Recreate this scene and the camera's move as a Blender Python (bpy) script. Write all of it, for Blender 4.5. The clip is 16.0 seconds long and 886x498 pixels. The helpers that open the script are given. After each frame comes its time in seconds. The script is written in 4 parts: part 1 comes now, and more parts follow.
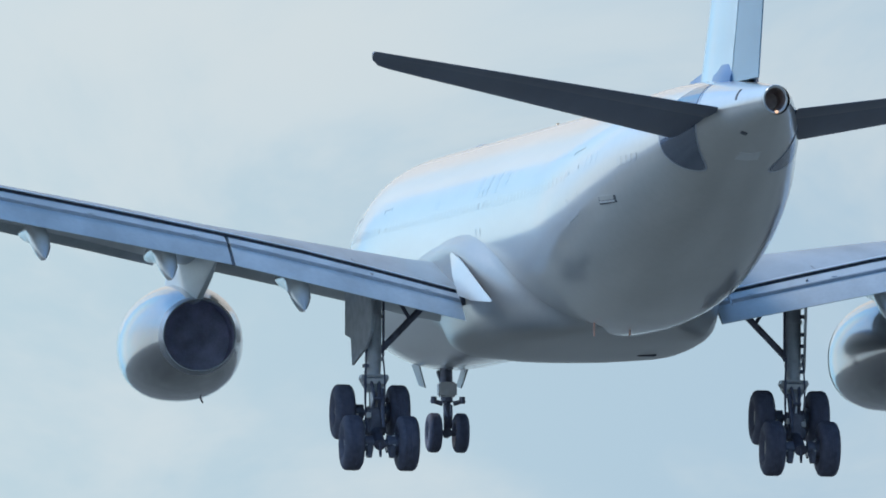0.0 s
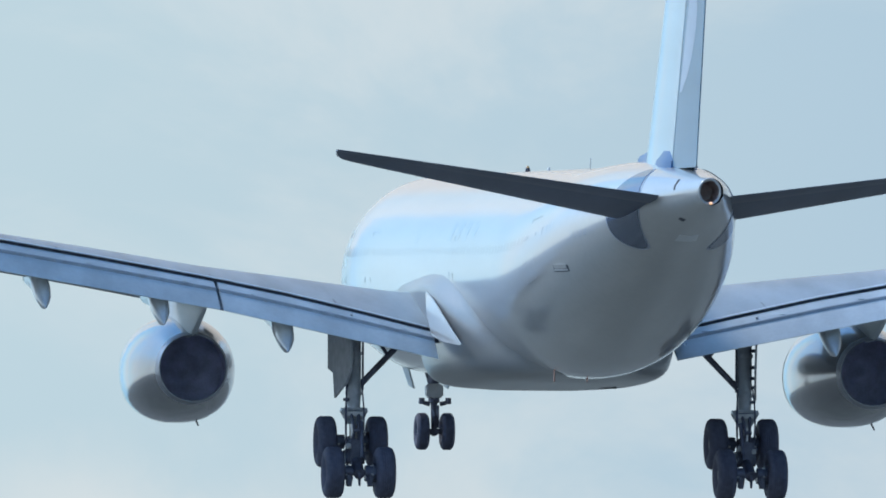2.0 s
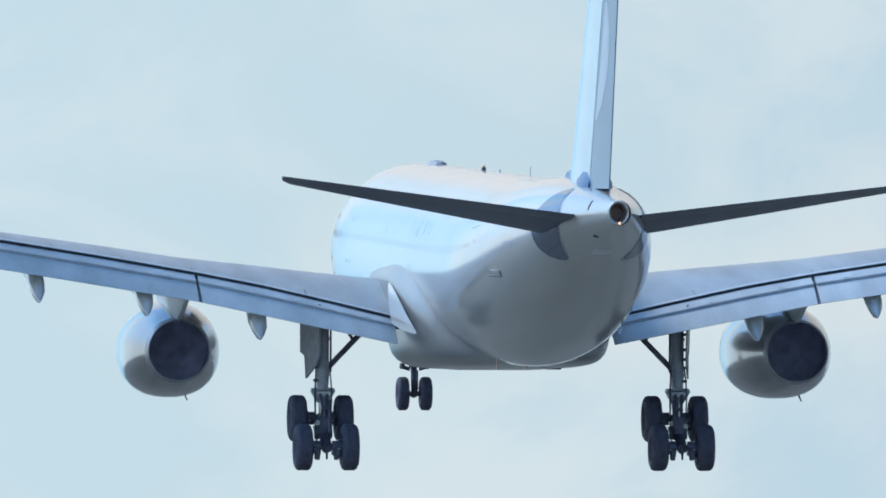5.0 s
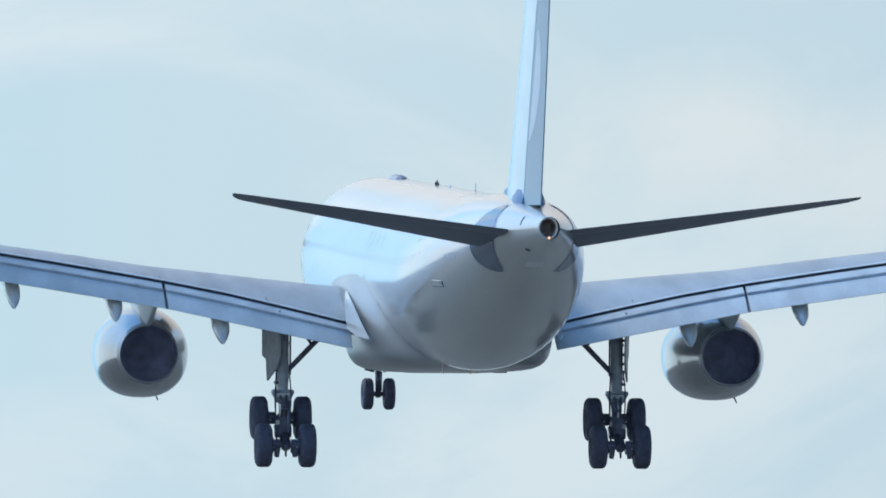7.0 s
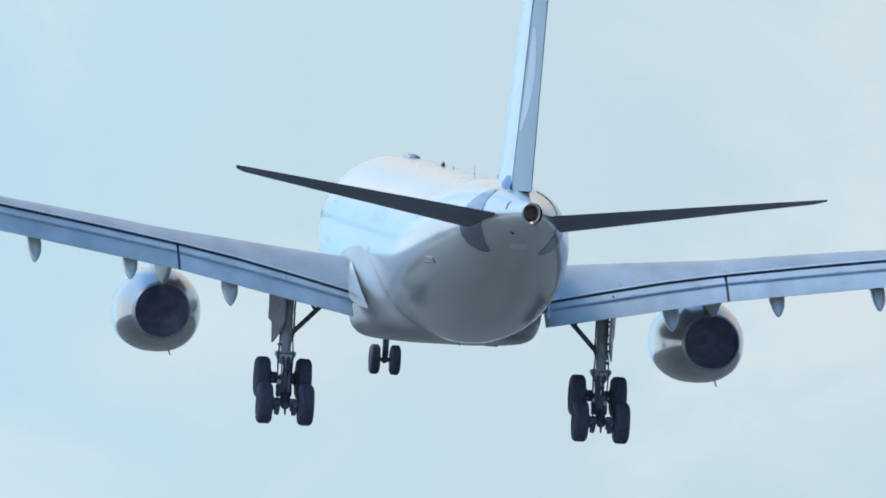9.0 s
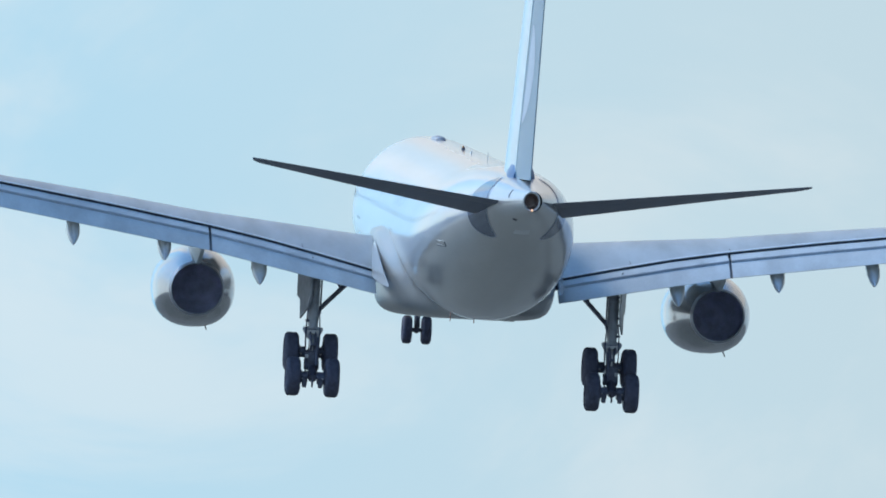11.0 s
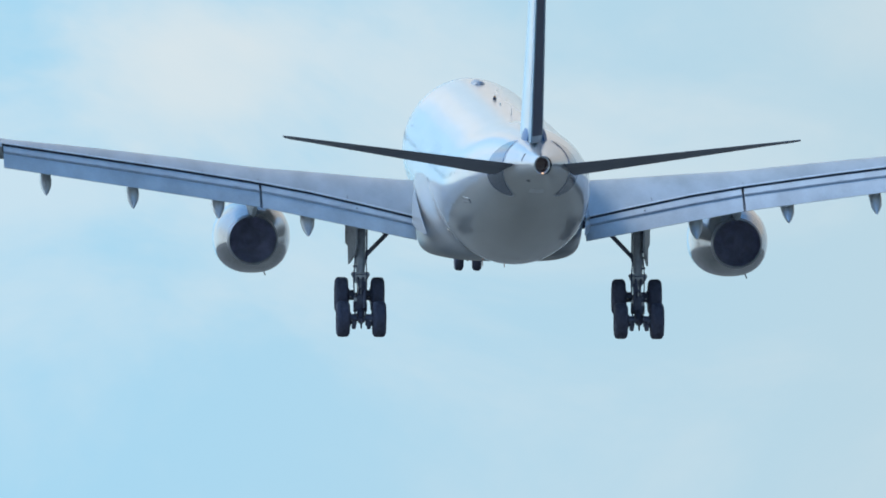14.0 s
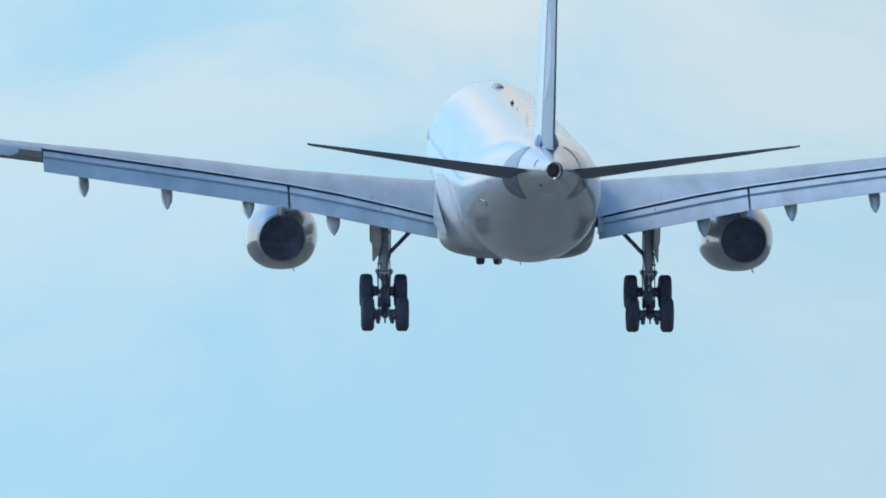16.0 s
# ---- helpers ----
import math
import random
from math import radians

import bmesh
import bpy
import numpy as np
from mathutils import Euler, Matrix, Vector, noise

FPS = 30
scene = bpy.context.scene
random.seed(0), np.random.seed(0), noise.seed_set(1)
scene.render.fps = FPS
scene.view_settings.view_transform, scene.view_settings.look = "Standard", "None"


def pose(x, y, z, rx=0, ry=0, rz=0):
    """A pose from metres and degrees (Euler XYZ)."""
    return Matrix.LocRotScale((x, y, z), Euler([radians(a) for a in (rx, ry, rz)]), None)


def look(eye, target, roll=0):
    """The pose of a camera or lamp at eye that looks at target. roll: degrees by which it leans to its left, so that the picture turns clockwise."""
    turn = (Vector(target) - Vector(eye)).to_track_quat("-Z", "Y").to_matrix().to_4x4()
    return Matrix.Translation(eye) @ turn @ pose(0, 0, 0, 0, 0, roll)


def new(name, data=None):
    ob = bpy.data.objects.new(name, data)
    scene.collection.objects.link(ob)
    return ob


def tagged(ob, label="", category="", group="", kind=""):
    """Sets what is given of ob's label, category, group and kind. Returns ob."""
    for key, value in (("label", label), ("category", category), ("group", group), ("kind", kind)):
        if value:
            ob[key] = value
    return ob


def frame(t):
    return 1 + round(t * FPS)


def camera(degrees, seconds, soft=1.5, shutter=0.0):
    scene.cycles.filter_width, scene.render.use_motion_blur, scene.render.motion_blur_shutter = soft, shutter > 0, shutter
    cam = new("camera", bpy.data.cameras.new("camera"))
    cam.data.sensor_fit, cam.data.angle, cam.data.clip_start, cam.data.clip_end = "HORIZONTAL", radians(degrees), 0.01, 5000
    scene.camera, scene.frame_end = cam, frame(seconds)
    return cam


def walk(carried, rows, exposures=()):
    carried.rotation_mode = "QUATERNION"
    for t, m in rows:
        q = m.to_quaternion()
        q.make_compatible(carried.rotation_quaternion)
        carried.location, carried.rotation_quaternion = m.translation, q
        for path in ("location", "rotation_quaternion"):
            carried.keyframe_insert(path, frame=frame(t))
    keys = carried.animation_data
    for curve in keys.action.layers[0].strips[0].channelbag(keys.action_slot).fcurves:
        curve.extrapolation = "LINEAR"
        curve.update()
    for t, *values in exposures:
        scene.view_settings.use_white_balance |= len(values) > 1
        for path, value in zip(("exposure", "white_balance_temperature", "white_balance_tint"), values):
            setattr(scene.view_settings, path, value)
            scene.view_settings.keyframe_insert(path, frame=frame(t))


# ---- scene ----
cam = camera(2.5698, 16.0, soft=1.75)
# seconds, azimuth and elevation of the camera's axis in degrees; it stands on the ground and pans
CAMERA_ROWS = [
    (0, 8.5886, 5.8424),
    (0.5, 8.4188, 5.7550),
    (1, 8.2221, 5.6567),
    (1.5, 7.9994, 5.5273),
    (2, 7.7970, 5.3921),
    (2.5, 7.5957, 5.2580),
    (3, 7.3656, 5.1222),
    (3.5, 7.1453, 4.9922),
    (4, 6.9677, 4.8694),
    (4.5, 6.8067, 4.7542),
    (7, 5.9464, 4.2718),
    (7.5, 5.7682, 4.1645),
    (8, 5.5681, 4.0668),
    (8.5, 5.3526, 3.9645),
    (9, 5.1287, 3.8437),
    (11.5, 4.0556, 3.3641),
    (12, 3.8332, 3.2536),
    (12.5, 3.6401, 3.1567),
    (13, 3.4540, 3.0547),
    (13.5, 3.2395, 2.9576),
    (14, 3.0212, 2.8852),
    (14.5, 2.8032, 2.8240),
    (15, 2.5958, 2.7613),
    (15.5, 2.4057, 2.6993),
    (16, 2.2228, 2.6399),
]
walk(cam, [(t, pose(-55, -640, 1.7, 90 + e, 0, -a)) for t, a, e in CAMERA_ROWS], exposures=[(0, 0.03), (1.5, 0.02), (3, 0.04), (4, 0.11), (8.5, 0.1), (11.5, 0.06), (13, 0.03), (14, 0.0), (16, 0.0)])

# ---------------------------------------------------------------- world and sun
SUN_AZIMUTH, SUN_HEIGHT = -45.0, 44.0      # degrees; the azimuth is clockwise from the flight direction
world = bpy.data.worlds.new("sky")
scene.world = world
world.use_nodes = True
wn, wl = world.node_tree.nodes, world.node_tree.links
wn.clear()


def wnode(kind, **props):
    n = wn.new(kind)
    for key, value in props.items():
        n.inputs[key].default_value = value
    return n


sky = wn.new("ShaderNodeTexSky")
sky.sky_type = "NISHITA"
sky.sun_disc = False
sky.sun_elevation, sky.sun_rotation = radians(SUN_HEIGHT), radians(SUN_AZIMUTH)
sky.air_density, sky.dust_density, sky.ozone_density = 1.0, 0.6, 3.0
coords = wn.new("ShaderNodeTexCoord")
spread = wn.new("ShaderNodeMapping")
spread.inputs["Scale"].default_value = (1, 1, 1.5)
wl.new(coords.outputs["Generated"], spread.inputs["Vector"])
soft_cloud = wnode("ShaderNodeTexNoise", Scale=34.0, Detail=6.0, Roughness=0.58, Distortion=0.5)
big_cloud = wnode("ShaderNodeTexNoise", Scale=4.0, Detail=5.0, Roughness=0.55, Distortion=0.4)
wl.new(spread.outputs["Vector"], soft_cloud.inputs["Vector"])
wl.new(spread.outputs["Vector"], big_cloud.inputs["Vector"])
soft_ramp, big_ramp, haze, layer, leftward, bank_foot, bank_top, ahead = wn.new("ShaderNodeMapRange"), wn.new("ShaderNodeMapRange"), wn.new("ShaderNodeMapRange"), wn.new("ShaderNodeMapRange"), wn.new("ShaderNodeMapRange"), wn.new("ShaderNodeMapRange"), wn.new("ShaderNodeMapRange"), wn.new("ShaderNodeMapRange")
height = wn.new("ShaderNodeSeparateXYZ")
wl.new(coords.outputs["Generated"], height.inputs["Vector"])
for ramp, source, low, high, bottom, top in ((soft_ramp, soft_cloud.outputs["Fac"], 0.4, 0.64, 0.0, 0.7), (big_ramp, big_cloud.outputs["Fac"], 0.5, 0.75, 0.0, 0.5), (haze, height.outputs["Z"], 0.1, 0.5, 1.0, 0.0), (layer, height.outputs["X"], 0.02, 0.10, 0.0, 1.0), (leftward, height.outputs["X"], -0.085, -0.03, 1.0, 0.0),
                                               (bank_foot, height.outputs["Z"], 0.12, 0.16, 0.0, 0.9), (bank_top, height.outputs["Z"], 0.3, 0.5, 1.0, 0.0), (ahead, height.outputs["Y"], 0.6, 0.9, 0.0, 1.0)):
    ramp.interpolation_type = "SMOOTHSTEP"
    ramp.inputs["From Min"].default_value, ramp.inputs["From Max"].default_value = low, high
    ramp.inputs["To Min"].default_value, ramp.inputs["To Max"].default_value = bottom, top
    wl.new(source, ramp.inputs["Value"])


def wmix(factor, first, second, blend="MIX"):
    n = wn.new("ShaderNodeMix")
    n.data_type, n.blend_type = "RGBA", blend
    for key, value in (("Factor", factor), ("A", first), ("B", second)):
        if isinstance(value, (float, tuple)):
            n.inputs[key].default_value = value
        else:
            wl.new(value, n.inputs[key])
    return n.outputs["Result"]


clear = wmix(1.0, sky.outputs["Color"], (0.86, 1.42, 1.72, 1), "MULTIPLY")
broken = wmix(big_ramp.outputs["Result"], clear, (7.6, 7.8, 7.9, 1))
low_sky = wmix(layer.outputs["Result"], (3.4, 6.1, 7.95, 1), (4.95, 6.4, 7.15, 1))
beyond, calm, cloud_side, deepen = wn.new("ShaderNodeMapRange"), wn.new("ShaderNodeMapRange"), wn.new("ShaderNodeMapRange"), wn.new("ShaderNodeMapRange")
for ramp, source, low, high, bottom, top in ((beyond, height.outputs["X"], 0.11, 0.18, 0.0, 1.0), (calm, height.outputs["Z"], 0.03, 0.065, 0.3, 1.0), (cloud_side, height.outputs["X"], -0.06, -0.035, 0.0, 1.0), (deepen, height.outputs["Z"], 0.09, 0.15, 0.0, 1.0)):
    ramp.interpolation_type = "SMOOTHSTEP"
    ramp.inputs["From Min"].default_value, ramp.inputs["From Max"].default_value = low, high
    ramp.inputs["To Min"].default_value, ramp.inputs["To Max"].default_value = bottom, top
    wl.new(source, ramp.inputs["Value"])
low_sky = wmix(beyond.outputs["Result"], low_sky, (4.3, 5.9, 7.25, 1))
# long streaks of cloud, seen in the hull's gloss
streaks = wnode("ShaderNodeTexNoise", Scale=7.0, Detail=4.0, Roughness=0.5, Distortion=0.6)
flat = wn.new("ShaderNodeMapping")
flat.inputs["Scale"].default_value = (1, 1, 4.5)
wl.new(coords.outputs["Generated"], flat.inputs["Vector"])
wl.new(flat.outputs["Vector"], streaks.inputs["Vector"])
patches = wn.new("ShaderNodeMapRange")
patches.inputs["From Min"].default_value, patches.inputs["From Max"].default_value = 0.42, 0.53
patches.inputs["To Min"].default_value = 0.7
wl.new(streaks.outputs["Fac"], patches.inputs["Value"])
far_left = wn.new("ShaderNodeMapRange")
far_left.interpolation_type = "SMOOTHSTEP"
far_left.inputs["From Min"].default_value, far_left.inputs["From Max"].default_value = -0.36, -0.15
far_left.inputs["To Min"].default_value, far_left.inputs["To Max"].default_value = 0.85, 0.0
wl.new(height.outputs["X"], far_left.inputs["Value"])
blue_side = wmix(leftward.outputs["Result"], low_sky, wmix(deepen.outputs["Result"], (4.3, 7.4, 9.3, 1), (3.0, 6.5, 10.0, 1)))
blue_side = wmix(wmix(1.0, far_left.outputs["Result"], patches.outputs["Result"], "MULTIPLY"), blue_side, (6.2, 6.75, 7.15, 1))
thin = wmix(1.0, soft_ramp.outputs["Result"], calm.outputs["Result"], "MULTIPLY")
thin = wmix(leftward.outputs["Result"], thin, (0.0, 0.0, 0.0, 1))
veil = wmix(thin, blue_side, (6.4, 7.2, 7.6, 1))
# single soft clouds ahead: azimuth, height, half width, half height (degrees), strength
fray = wnode("ShaderNodeTexNoise", Scale=70.0, Detail=6.0, Roughness=0.6)
wl.new(coords.outputs["Generated"], fray.inputs["Vector"])
for azimuth, up, wide, tall, strength in ((7.85, 6.5, 0.8, 0.45, 0.6), (6.65, 4.45, 0.75, 0.25, 0.45), (6.65, 4.65, 0.55, 0.3, 0.75), (7.4, 4.5, 1.2, 0.32, 0.7), (2.3, 3.42, 0.4, 0.3, 0.65), (4.5, 3.6, 0.6, 0.3, 0.45)):
    x, z, wx, wz = math.sin(radians(azimuth)), math.sin(radians(up)), radians(wide), radians(tall)
    place = wn.new("ShaderNodeMapping")
    place.inputs["Location"].default_value, place.inputs["Scale"].default_value = (-x / wx, 0, -z / wz), (1 / wx, 0, 1 / wz)
    wl.new(coords.outputs["Generated"], place.inputs["Vector"])
    away = wn.new("ShaderNodeVectorMath")
    away.operation = "LENGTH"
    wl.new(place.outputs["Vector"], away.inputs[0])
    worn = wn.new("ShaderNodeMath")
    worn.operation = "MULTIPLY_ADD"
    worn.inputs[1].default_value = 1.6
    wl.new(fray.outputs["Fac"], worn.inputs[0])
    wl.new(away.outputs["Value"], worn.inputs[2])
    puff = wn.new("ShaderNodeMapRange")
    puff.interpolation_type = "SMOOTHSTEP"
    puff.inputs["From Min"].default_value, puff.inputs["From Max"].default_value = 0.95, 1.9
    puff.inputs["To Min"].default_value, puff.inputs["To Max"].default_value = strength, 0.0
    wl.new(worn.outputs[0], puff.inputs["Value"])
    veil = wmix(puff.outputs["Result"], veil, (6.5, 7.15, 7.4, 1))
whole_sky = wmix(haze.outputs["Result"], broken, veil)
# bright cloud bank ahead and above the view, added so the hull's top reflects cream
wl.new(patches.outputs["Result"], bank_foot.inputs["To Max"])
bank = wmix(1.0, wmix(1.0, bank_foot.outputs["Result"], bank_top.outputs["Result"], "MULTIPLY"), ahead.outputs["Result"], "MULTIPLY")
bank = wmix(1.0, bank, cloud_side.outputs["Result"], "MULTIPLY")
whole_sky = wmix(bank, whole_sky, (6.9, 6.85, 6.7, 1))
# banks and gaps of a broken cloud layer, from the blue gap on the sun's side to the white bank ahead
# outside the view; laid out for the streaks mirrored in the hull
ragged = wnode("ShaderNodeTexNoise", Scale=30.0, Detail=4.0, Roughness=0.55)
wl.new(flat.outputs["Vector"], ragged.inputs["Vector"])
shifted = wn.new("ShaderNodeMath")
shifted.operation = "MULTIPLY_ADD"
shifted.inputs[1].default_value = 0.05
wl.new(ragged.outputs["Fac"], shifted.inputs[0])
wl.new(height.outputs["X"], shifted.inputs[2])
along = wn.new("ShaderNodeMapRange")
along.inputs["From Min"].default_value, along.inputs["From Max"].default_value = -0.2 + 0.025, 0.1 + 0.025
wl.new(shifted.outputs[0], along.inputs["Value"])
layers = wn.new("ShaderNodeValToRGB")
stops = ((-0.2, (6.6, 7.2, 7.7)), (-0.15, (4.9, 7.5, 9.1)), (-0.11, (4.3, 7.2, 9.3)), (-0.095, (2.9, 6.2, 9.9)), (-0.062, (2.9, 6.2, 9.9)), (-0.048, (7.3, 7.6, 7.7)),
         (-0.02, (7.3, 7.6, 7.7)), (-0.002, (4.9, 6.8, 8.4)), (0.025, (5.2, 6.9, 8.2)), (0.05, (6.9, 6.85, 6.7)))
while len(layers.color_ramp.elements) < len(stops):
    layers.color_ramp.elements.new(0.5)
for element, (x, colour) in zip(layers.color_ramp.elements, stops):
    element.position, element.color = (x + 0.2) / 0.3, (*[c / 10 for c in colour], 1)
wl.new(along.outputs["Result"], layers.inputs["Fac"])
layer_sky = wmix(1.0, layers.outputs["Color"], (10.0, 10.0, 10.0, 1), "MULTIPLY")
layer_sky.node.clamp_result = False
above, east, west, roof = wn.new("ShaderNodeMapRange"), wn.new("ShaderNodeMapRange"), wn.new("ShaderNodeMapRange"), wn.new("ShaderNodeMapRange")
for ramp, source, low, high, bottom, top in ((above, height.outputs["Z"], 0.118, 0.14, 0.0, 1.0), (east, height.outputs["X"], 0.03, 0.06, 1.0, 0.0), (west, height.outputs["X"], -0.25, -0.2, 0.0, 1.0), (roof, height.outputs["Z"], 0.28, 0.45, 1.0, 0.0)):
    ramp.interpolation_type = "SMOOTHSTEP"
    ramp.inputs["From Min"].default_value, ramp.inputs["From Max"].default_value = low, high
    ramp.inputs["To Min"].default_value, ramp.inputs["To Max"].default_value = bottom, top
    wl.new(source, ramp.inputs["Value"])
reach = wmix(1.0, above.outputs["Result"], leftward.outputs["Result"], "LIGHTEN")
for limit in (east, west, roof, ahead):
    reach = wmix(1.0, reach, limit.outputs["Result"], "MULTIPLY")
whole_sky = wmix(reach, whole_sky, layer_sky)
# added gain on the sky: sun's side brighter, other side dimmer, shading the hull
side_gain = wn.new("ShaderNodeMapRange")
side_gain.interpolation_type = "SMOOTHSTEP"
side_gain.inputs["From Min"].default_value, side_gain.inputs["From Max"].default_value = -0.6, 0.75
side_gain.inputs["To Min"].default_value, side_gain.inputs["To Max"].default_value = 1.45, 0.5
wl.new(height.outputs["X"], side_gain.inputs["Value"])
whole_sky = wmix(1.0, whole_sky, side_gain.outputs["Result"], "MULTIPLY")
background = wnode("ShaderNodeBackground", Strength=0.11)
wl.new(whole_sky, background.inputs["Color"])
wl.new(background.outputs["Background"], wn.new("ShaderNodeOutputWorld").inputs["Surface"])

sun = new("sun", bpy.data.lights.new("sun", "SUN"))
sun.data.energy, sun.data.angle, sun.data.color = 1.6, radians(12.0), (1.0, 0.92, 0.79)
a, h = radians(SUN_AZIMUTH), radians(SUN_HEIGHT)
toward = Vector((math.sin(a) * math.cos(h), math.cos(a) * math.cos(h), math.sin(h)))
sun.matrix_world = look(toward * 300, (0, 0, 0))


# ---------------------------------------------------------------- materials
def material(name, colour, rough, metal=0.0, coat=0.0, vary=0.08, scale=1.2, bump=0.0, bump_scale=3.0, streak=0.0, ior=1.5, coat_rough=0.1, coat_ior=1.5):
    """A procedural surface: colour varied at two scales, with fine relief and long streaks of grime."""
    m = bpy.data.materials.new(name)
    m.use_nodes = True
    n, l = m.node_tree.nodes, m.node_tree.links
    b = n["Principled BSDF"]
    b.inputs["Roughness"].default_value, b.inputs["Metallic"].default_value = rough, metal
    b.inputs["IOR"].default_value = ior
    b.inputs["Coat Weight"].default_value, b.inputs["Coat Roughness"].default_value, b.inputs["Coat IOR"].default_value = coat, coat_rough, coat_ior
    tc = n.new("ShaderNodeTexCoord")
    big, small = n.new("ShaderNodeTexNoise"), n.new("ShaderNodeTexNoise")
    big.inputs["Scale"].default_value, big.inputs["Detail"].default_value = scale, 5
    small.inputs["Scale"].default_value, small.inputs["Detail"].default_value = scale * 8, 1.5
    stretch = n.new("ShaderNodeMapping")
    stretch.inputs["Scale"].default_value = (1, 0.12, 1) if streak else (1, 1, 1)
    l.new(tc.outputs["Object"], stretch.inputs["Vector"])
    l.new(stretch.outputs["Vector"], big.inputs["Vector"])
    l.new(tc.outputs["Object"], small.inputs["Vector"])
    add = n.new("ShaderNodeMath")
    add.operation = "MULTIPLY_ADD"
    add.inputs[1].default_value = 0.2
    l.new(small.outputs["Fac"], add.inputs[0])
    l.new(big.outputs["Fac"], add.inputs[2])
    ramp = n.new("ShaderNodeValToRGB")
    ramp.color_ramp.elements[0].position, ramp.color_ramp.elements[1].position = 0.4, 0.8
    k = vary + streak
    ramp.color_ramp.elements[0].color = (*[c * (1 - k) for c in colour], 1)
    ramp.color_ramp.elements[1].color = (*[min(1, c * (1 + vary)) for c in colour], 1)
    l.new(add.outputs[0], ramp.inputs["Fac"])
    l.new(ramp.outputs["Color"], b.inputs["Base Color"])
    rr = n.new("ShaderNodeMapRange")
    rr.inputs["To Min"].default_value, rr.inputs["To Max"].default_value = rough * 0.94, min(1, rough * 1.08)
    l.new(small.outputs["Fac"], rr.inputs["Value"])
    l.new(rr.outputs["Result"], b.inputs["Roughness"])
    if bump:
        waves = n.new("ShaderNodeTexNoise")
        waves.inputs["Scale"].default_value, waves.inputs["Detail"].default_value = bump_scale, 3
        bp = n.new("ShaderNodeBump")
        bp.inputs["Strength"].default_value, bp.inputs["Distance"].default_value = 1.0, bump
        l.new(tc.outputs["Object"], waves.inputs["Vector"])
        l.new(waves.outputs["Fac"], bp.inputs["Height"])
        l.new(bp.outputs["Normal"], b.inputs["Normal"])
        l.new(bp.outputs["Normal"], b.inputs["Coat Normal"])
    return m


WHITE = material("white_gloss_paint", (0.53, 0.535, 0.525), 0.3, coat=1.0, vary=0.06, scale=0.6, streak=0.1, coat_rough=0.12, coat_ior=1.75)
# the fairing's white, darkened and dulled so its shade is in the colour
BELLY = material("shaded_belly_paint", (0.28, 0.285, 0.285), 0.35, coat=0.6, vary=0.06, scale=0.5, streak=0.1, coat_rough=0.26)
FIN_BLUE = material("pale_blue_gloss_paint", (0.39, 0.58, 0.69), 0.3, coat=0.8, vary=0.05, scale=0.7, streak=0.05)
EMBLEM = material("faded_emblem_paint", (0.46, 0.58, 0.70), 0.45, coat=0.3, vary=0.06, scale=1.5)
BLUE = material("sky_blue_paint", (0.18, 0.33, 0.45), 0.4, coat=0.35, vary=0.05, scale=0.7, streak=0.05)
DEEP_BLUE = material("mid_blue_paint", (0.06, 0.16, 0.34), 0.45, coat=0.3, vary=0.06, scale=0.9, coat_rough=0.2)
WING_GREY = material("grey_wing_paint", (0.40, 0.455, 0.485), 0.5, coat=0.4, vary=0.14, scale=0.9, bump=0.003, streak=0.14, coat_rough=0.25)
FLAP_GREY = material("pale_grey_flap_paint", (0.66, 0.735, 0.775), 0.5, coat=0.0, vary=0.08, scale=1.1, streak=0.1)
# tone taken from the unlit underside, its shade put into the grey
TAIL_GREY = material("shaded_tailplane_paint", (0.115, 0.142, 0.215), 0.45, coat=0.1, vary=0.12, scale=1.0, streak=0.12)
NACELLE = material("silver_grey_nacelle_paint", (0.14, 0.145, 0.16), 0.25, metal=0.4, coat=1.0, vary=0.16, scale=0.8, streak=0.2, coat_rough=0.09, coat_ior=1.5)
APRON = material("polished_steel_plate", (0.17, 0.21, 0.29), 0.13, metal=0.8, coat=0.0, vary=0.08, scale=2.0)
BARE = material("bare_metal", (0.5, 0.5, 0.5), 0.28, metal=1.0, vary=0.1, scale=3.0)
STEEL = material("dirty_gear_steel", (0.11, 0.115, 0.155), 0.45, metal=0.3, vary=0.3, scale=5.0, bump=0.004, bump_scale=14)
GEAR_WHITE = material("worn_white_gear_paint", (0.5, 0.5, 0.5), 0.45, vary=0.15, scale=4.0, bump=0.003, bump_scale=10)
FAIRING_GREY = material("pale_grey_fairing_paint", (0.66, 0.69, 0.71), 0.3, coat=0.8, vary=0.08, scale=1.2, streak=0.1)
RIM_METAL = material("dull_nozzle_metal", (0.30, 0.32, 0.36), 0.4, metal=0.8, vary=0.15, scale=3.0)
GEAR_GREY = material("grey_gear_leg_paint", (0.37, 0.39, 0.42), 0.4, coat=0.2, vary=0.2, scale=4.0, bump=0.003, bump_scale=12)
HOT_METAL = material("heat_stained_metal", (0.40, 0.32, 0.30), 0.6, metal=0.1, vary=0.25, scale=4.0)
# the next three are lifted towards blue, distance haze put into their colour
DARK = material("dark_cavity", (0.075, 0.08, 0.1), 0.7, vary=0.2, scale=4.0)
DUCT_GREY = material("hazed_duct_grey", (0.38, 0.40, 0.55), 0.85, metal=0.0, vary=0.25, scale=2.5)
RUBBER = material("tyre_rubber", (0.088, 0.094, 0.138), 0.8, vary=0.2, scale=6.0, bump=0.004, bump_scale=25)
FAR_SHADE = material("far_face_shade_paint", (0.045, 0.06, 0.115), 0.6, vary=0.12, scale=1.5)
APRON_RIM = material("bright_steel_edge", (0.45, 0.5, 0.58), 0.3, metal=0.7, vary=0.1, scale=4)
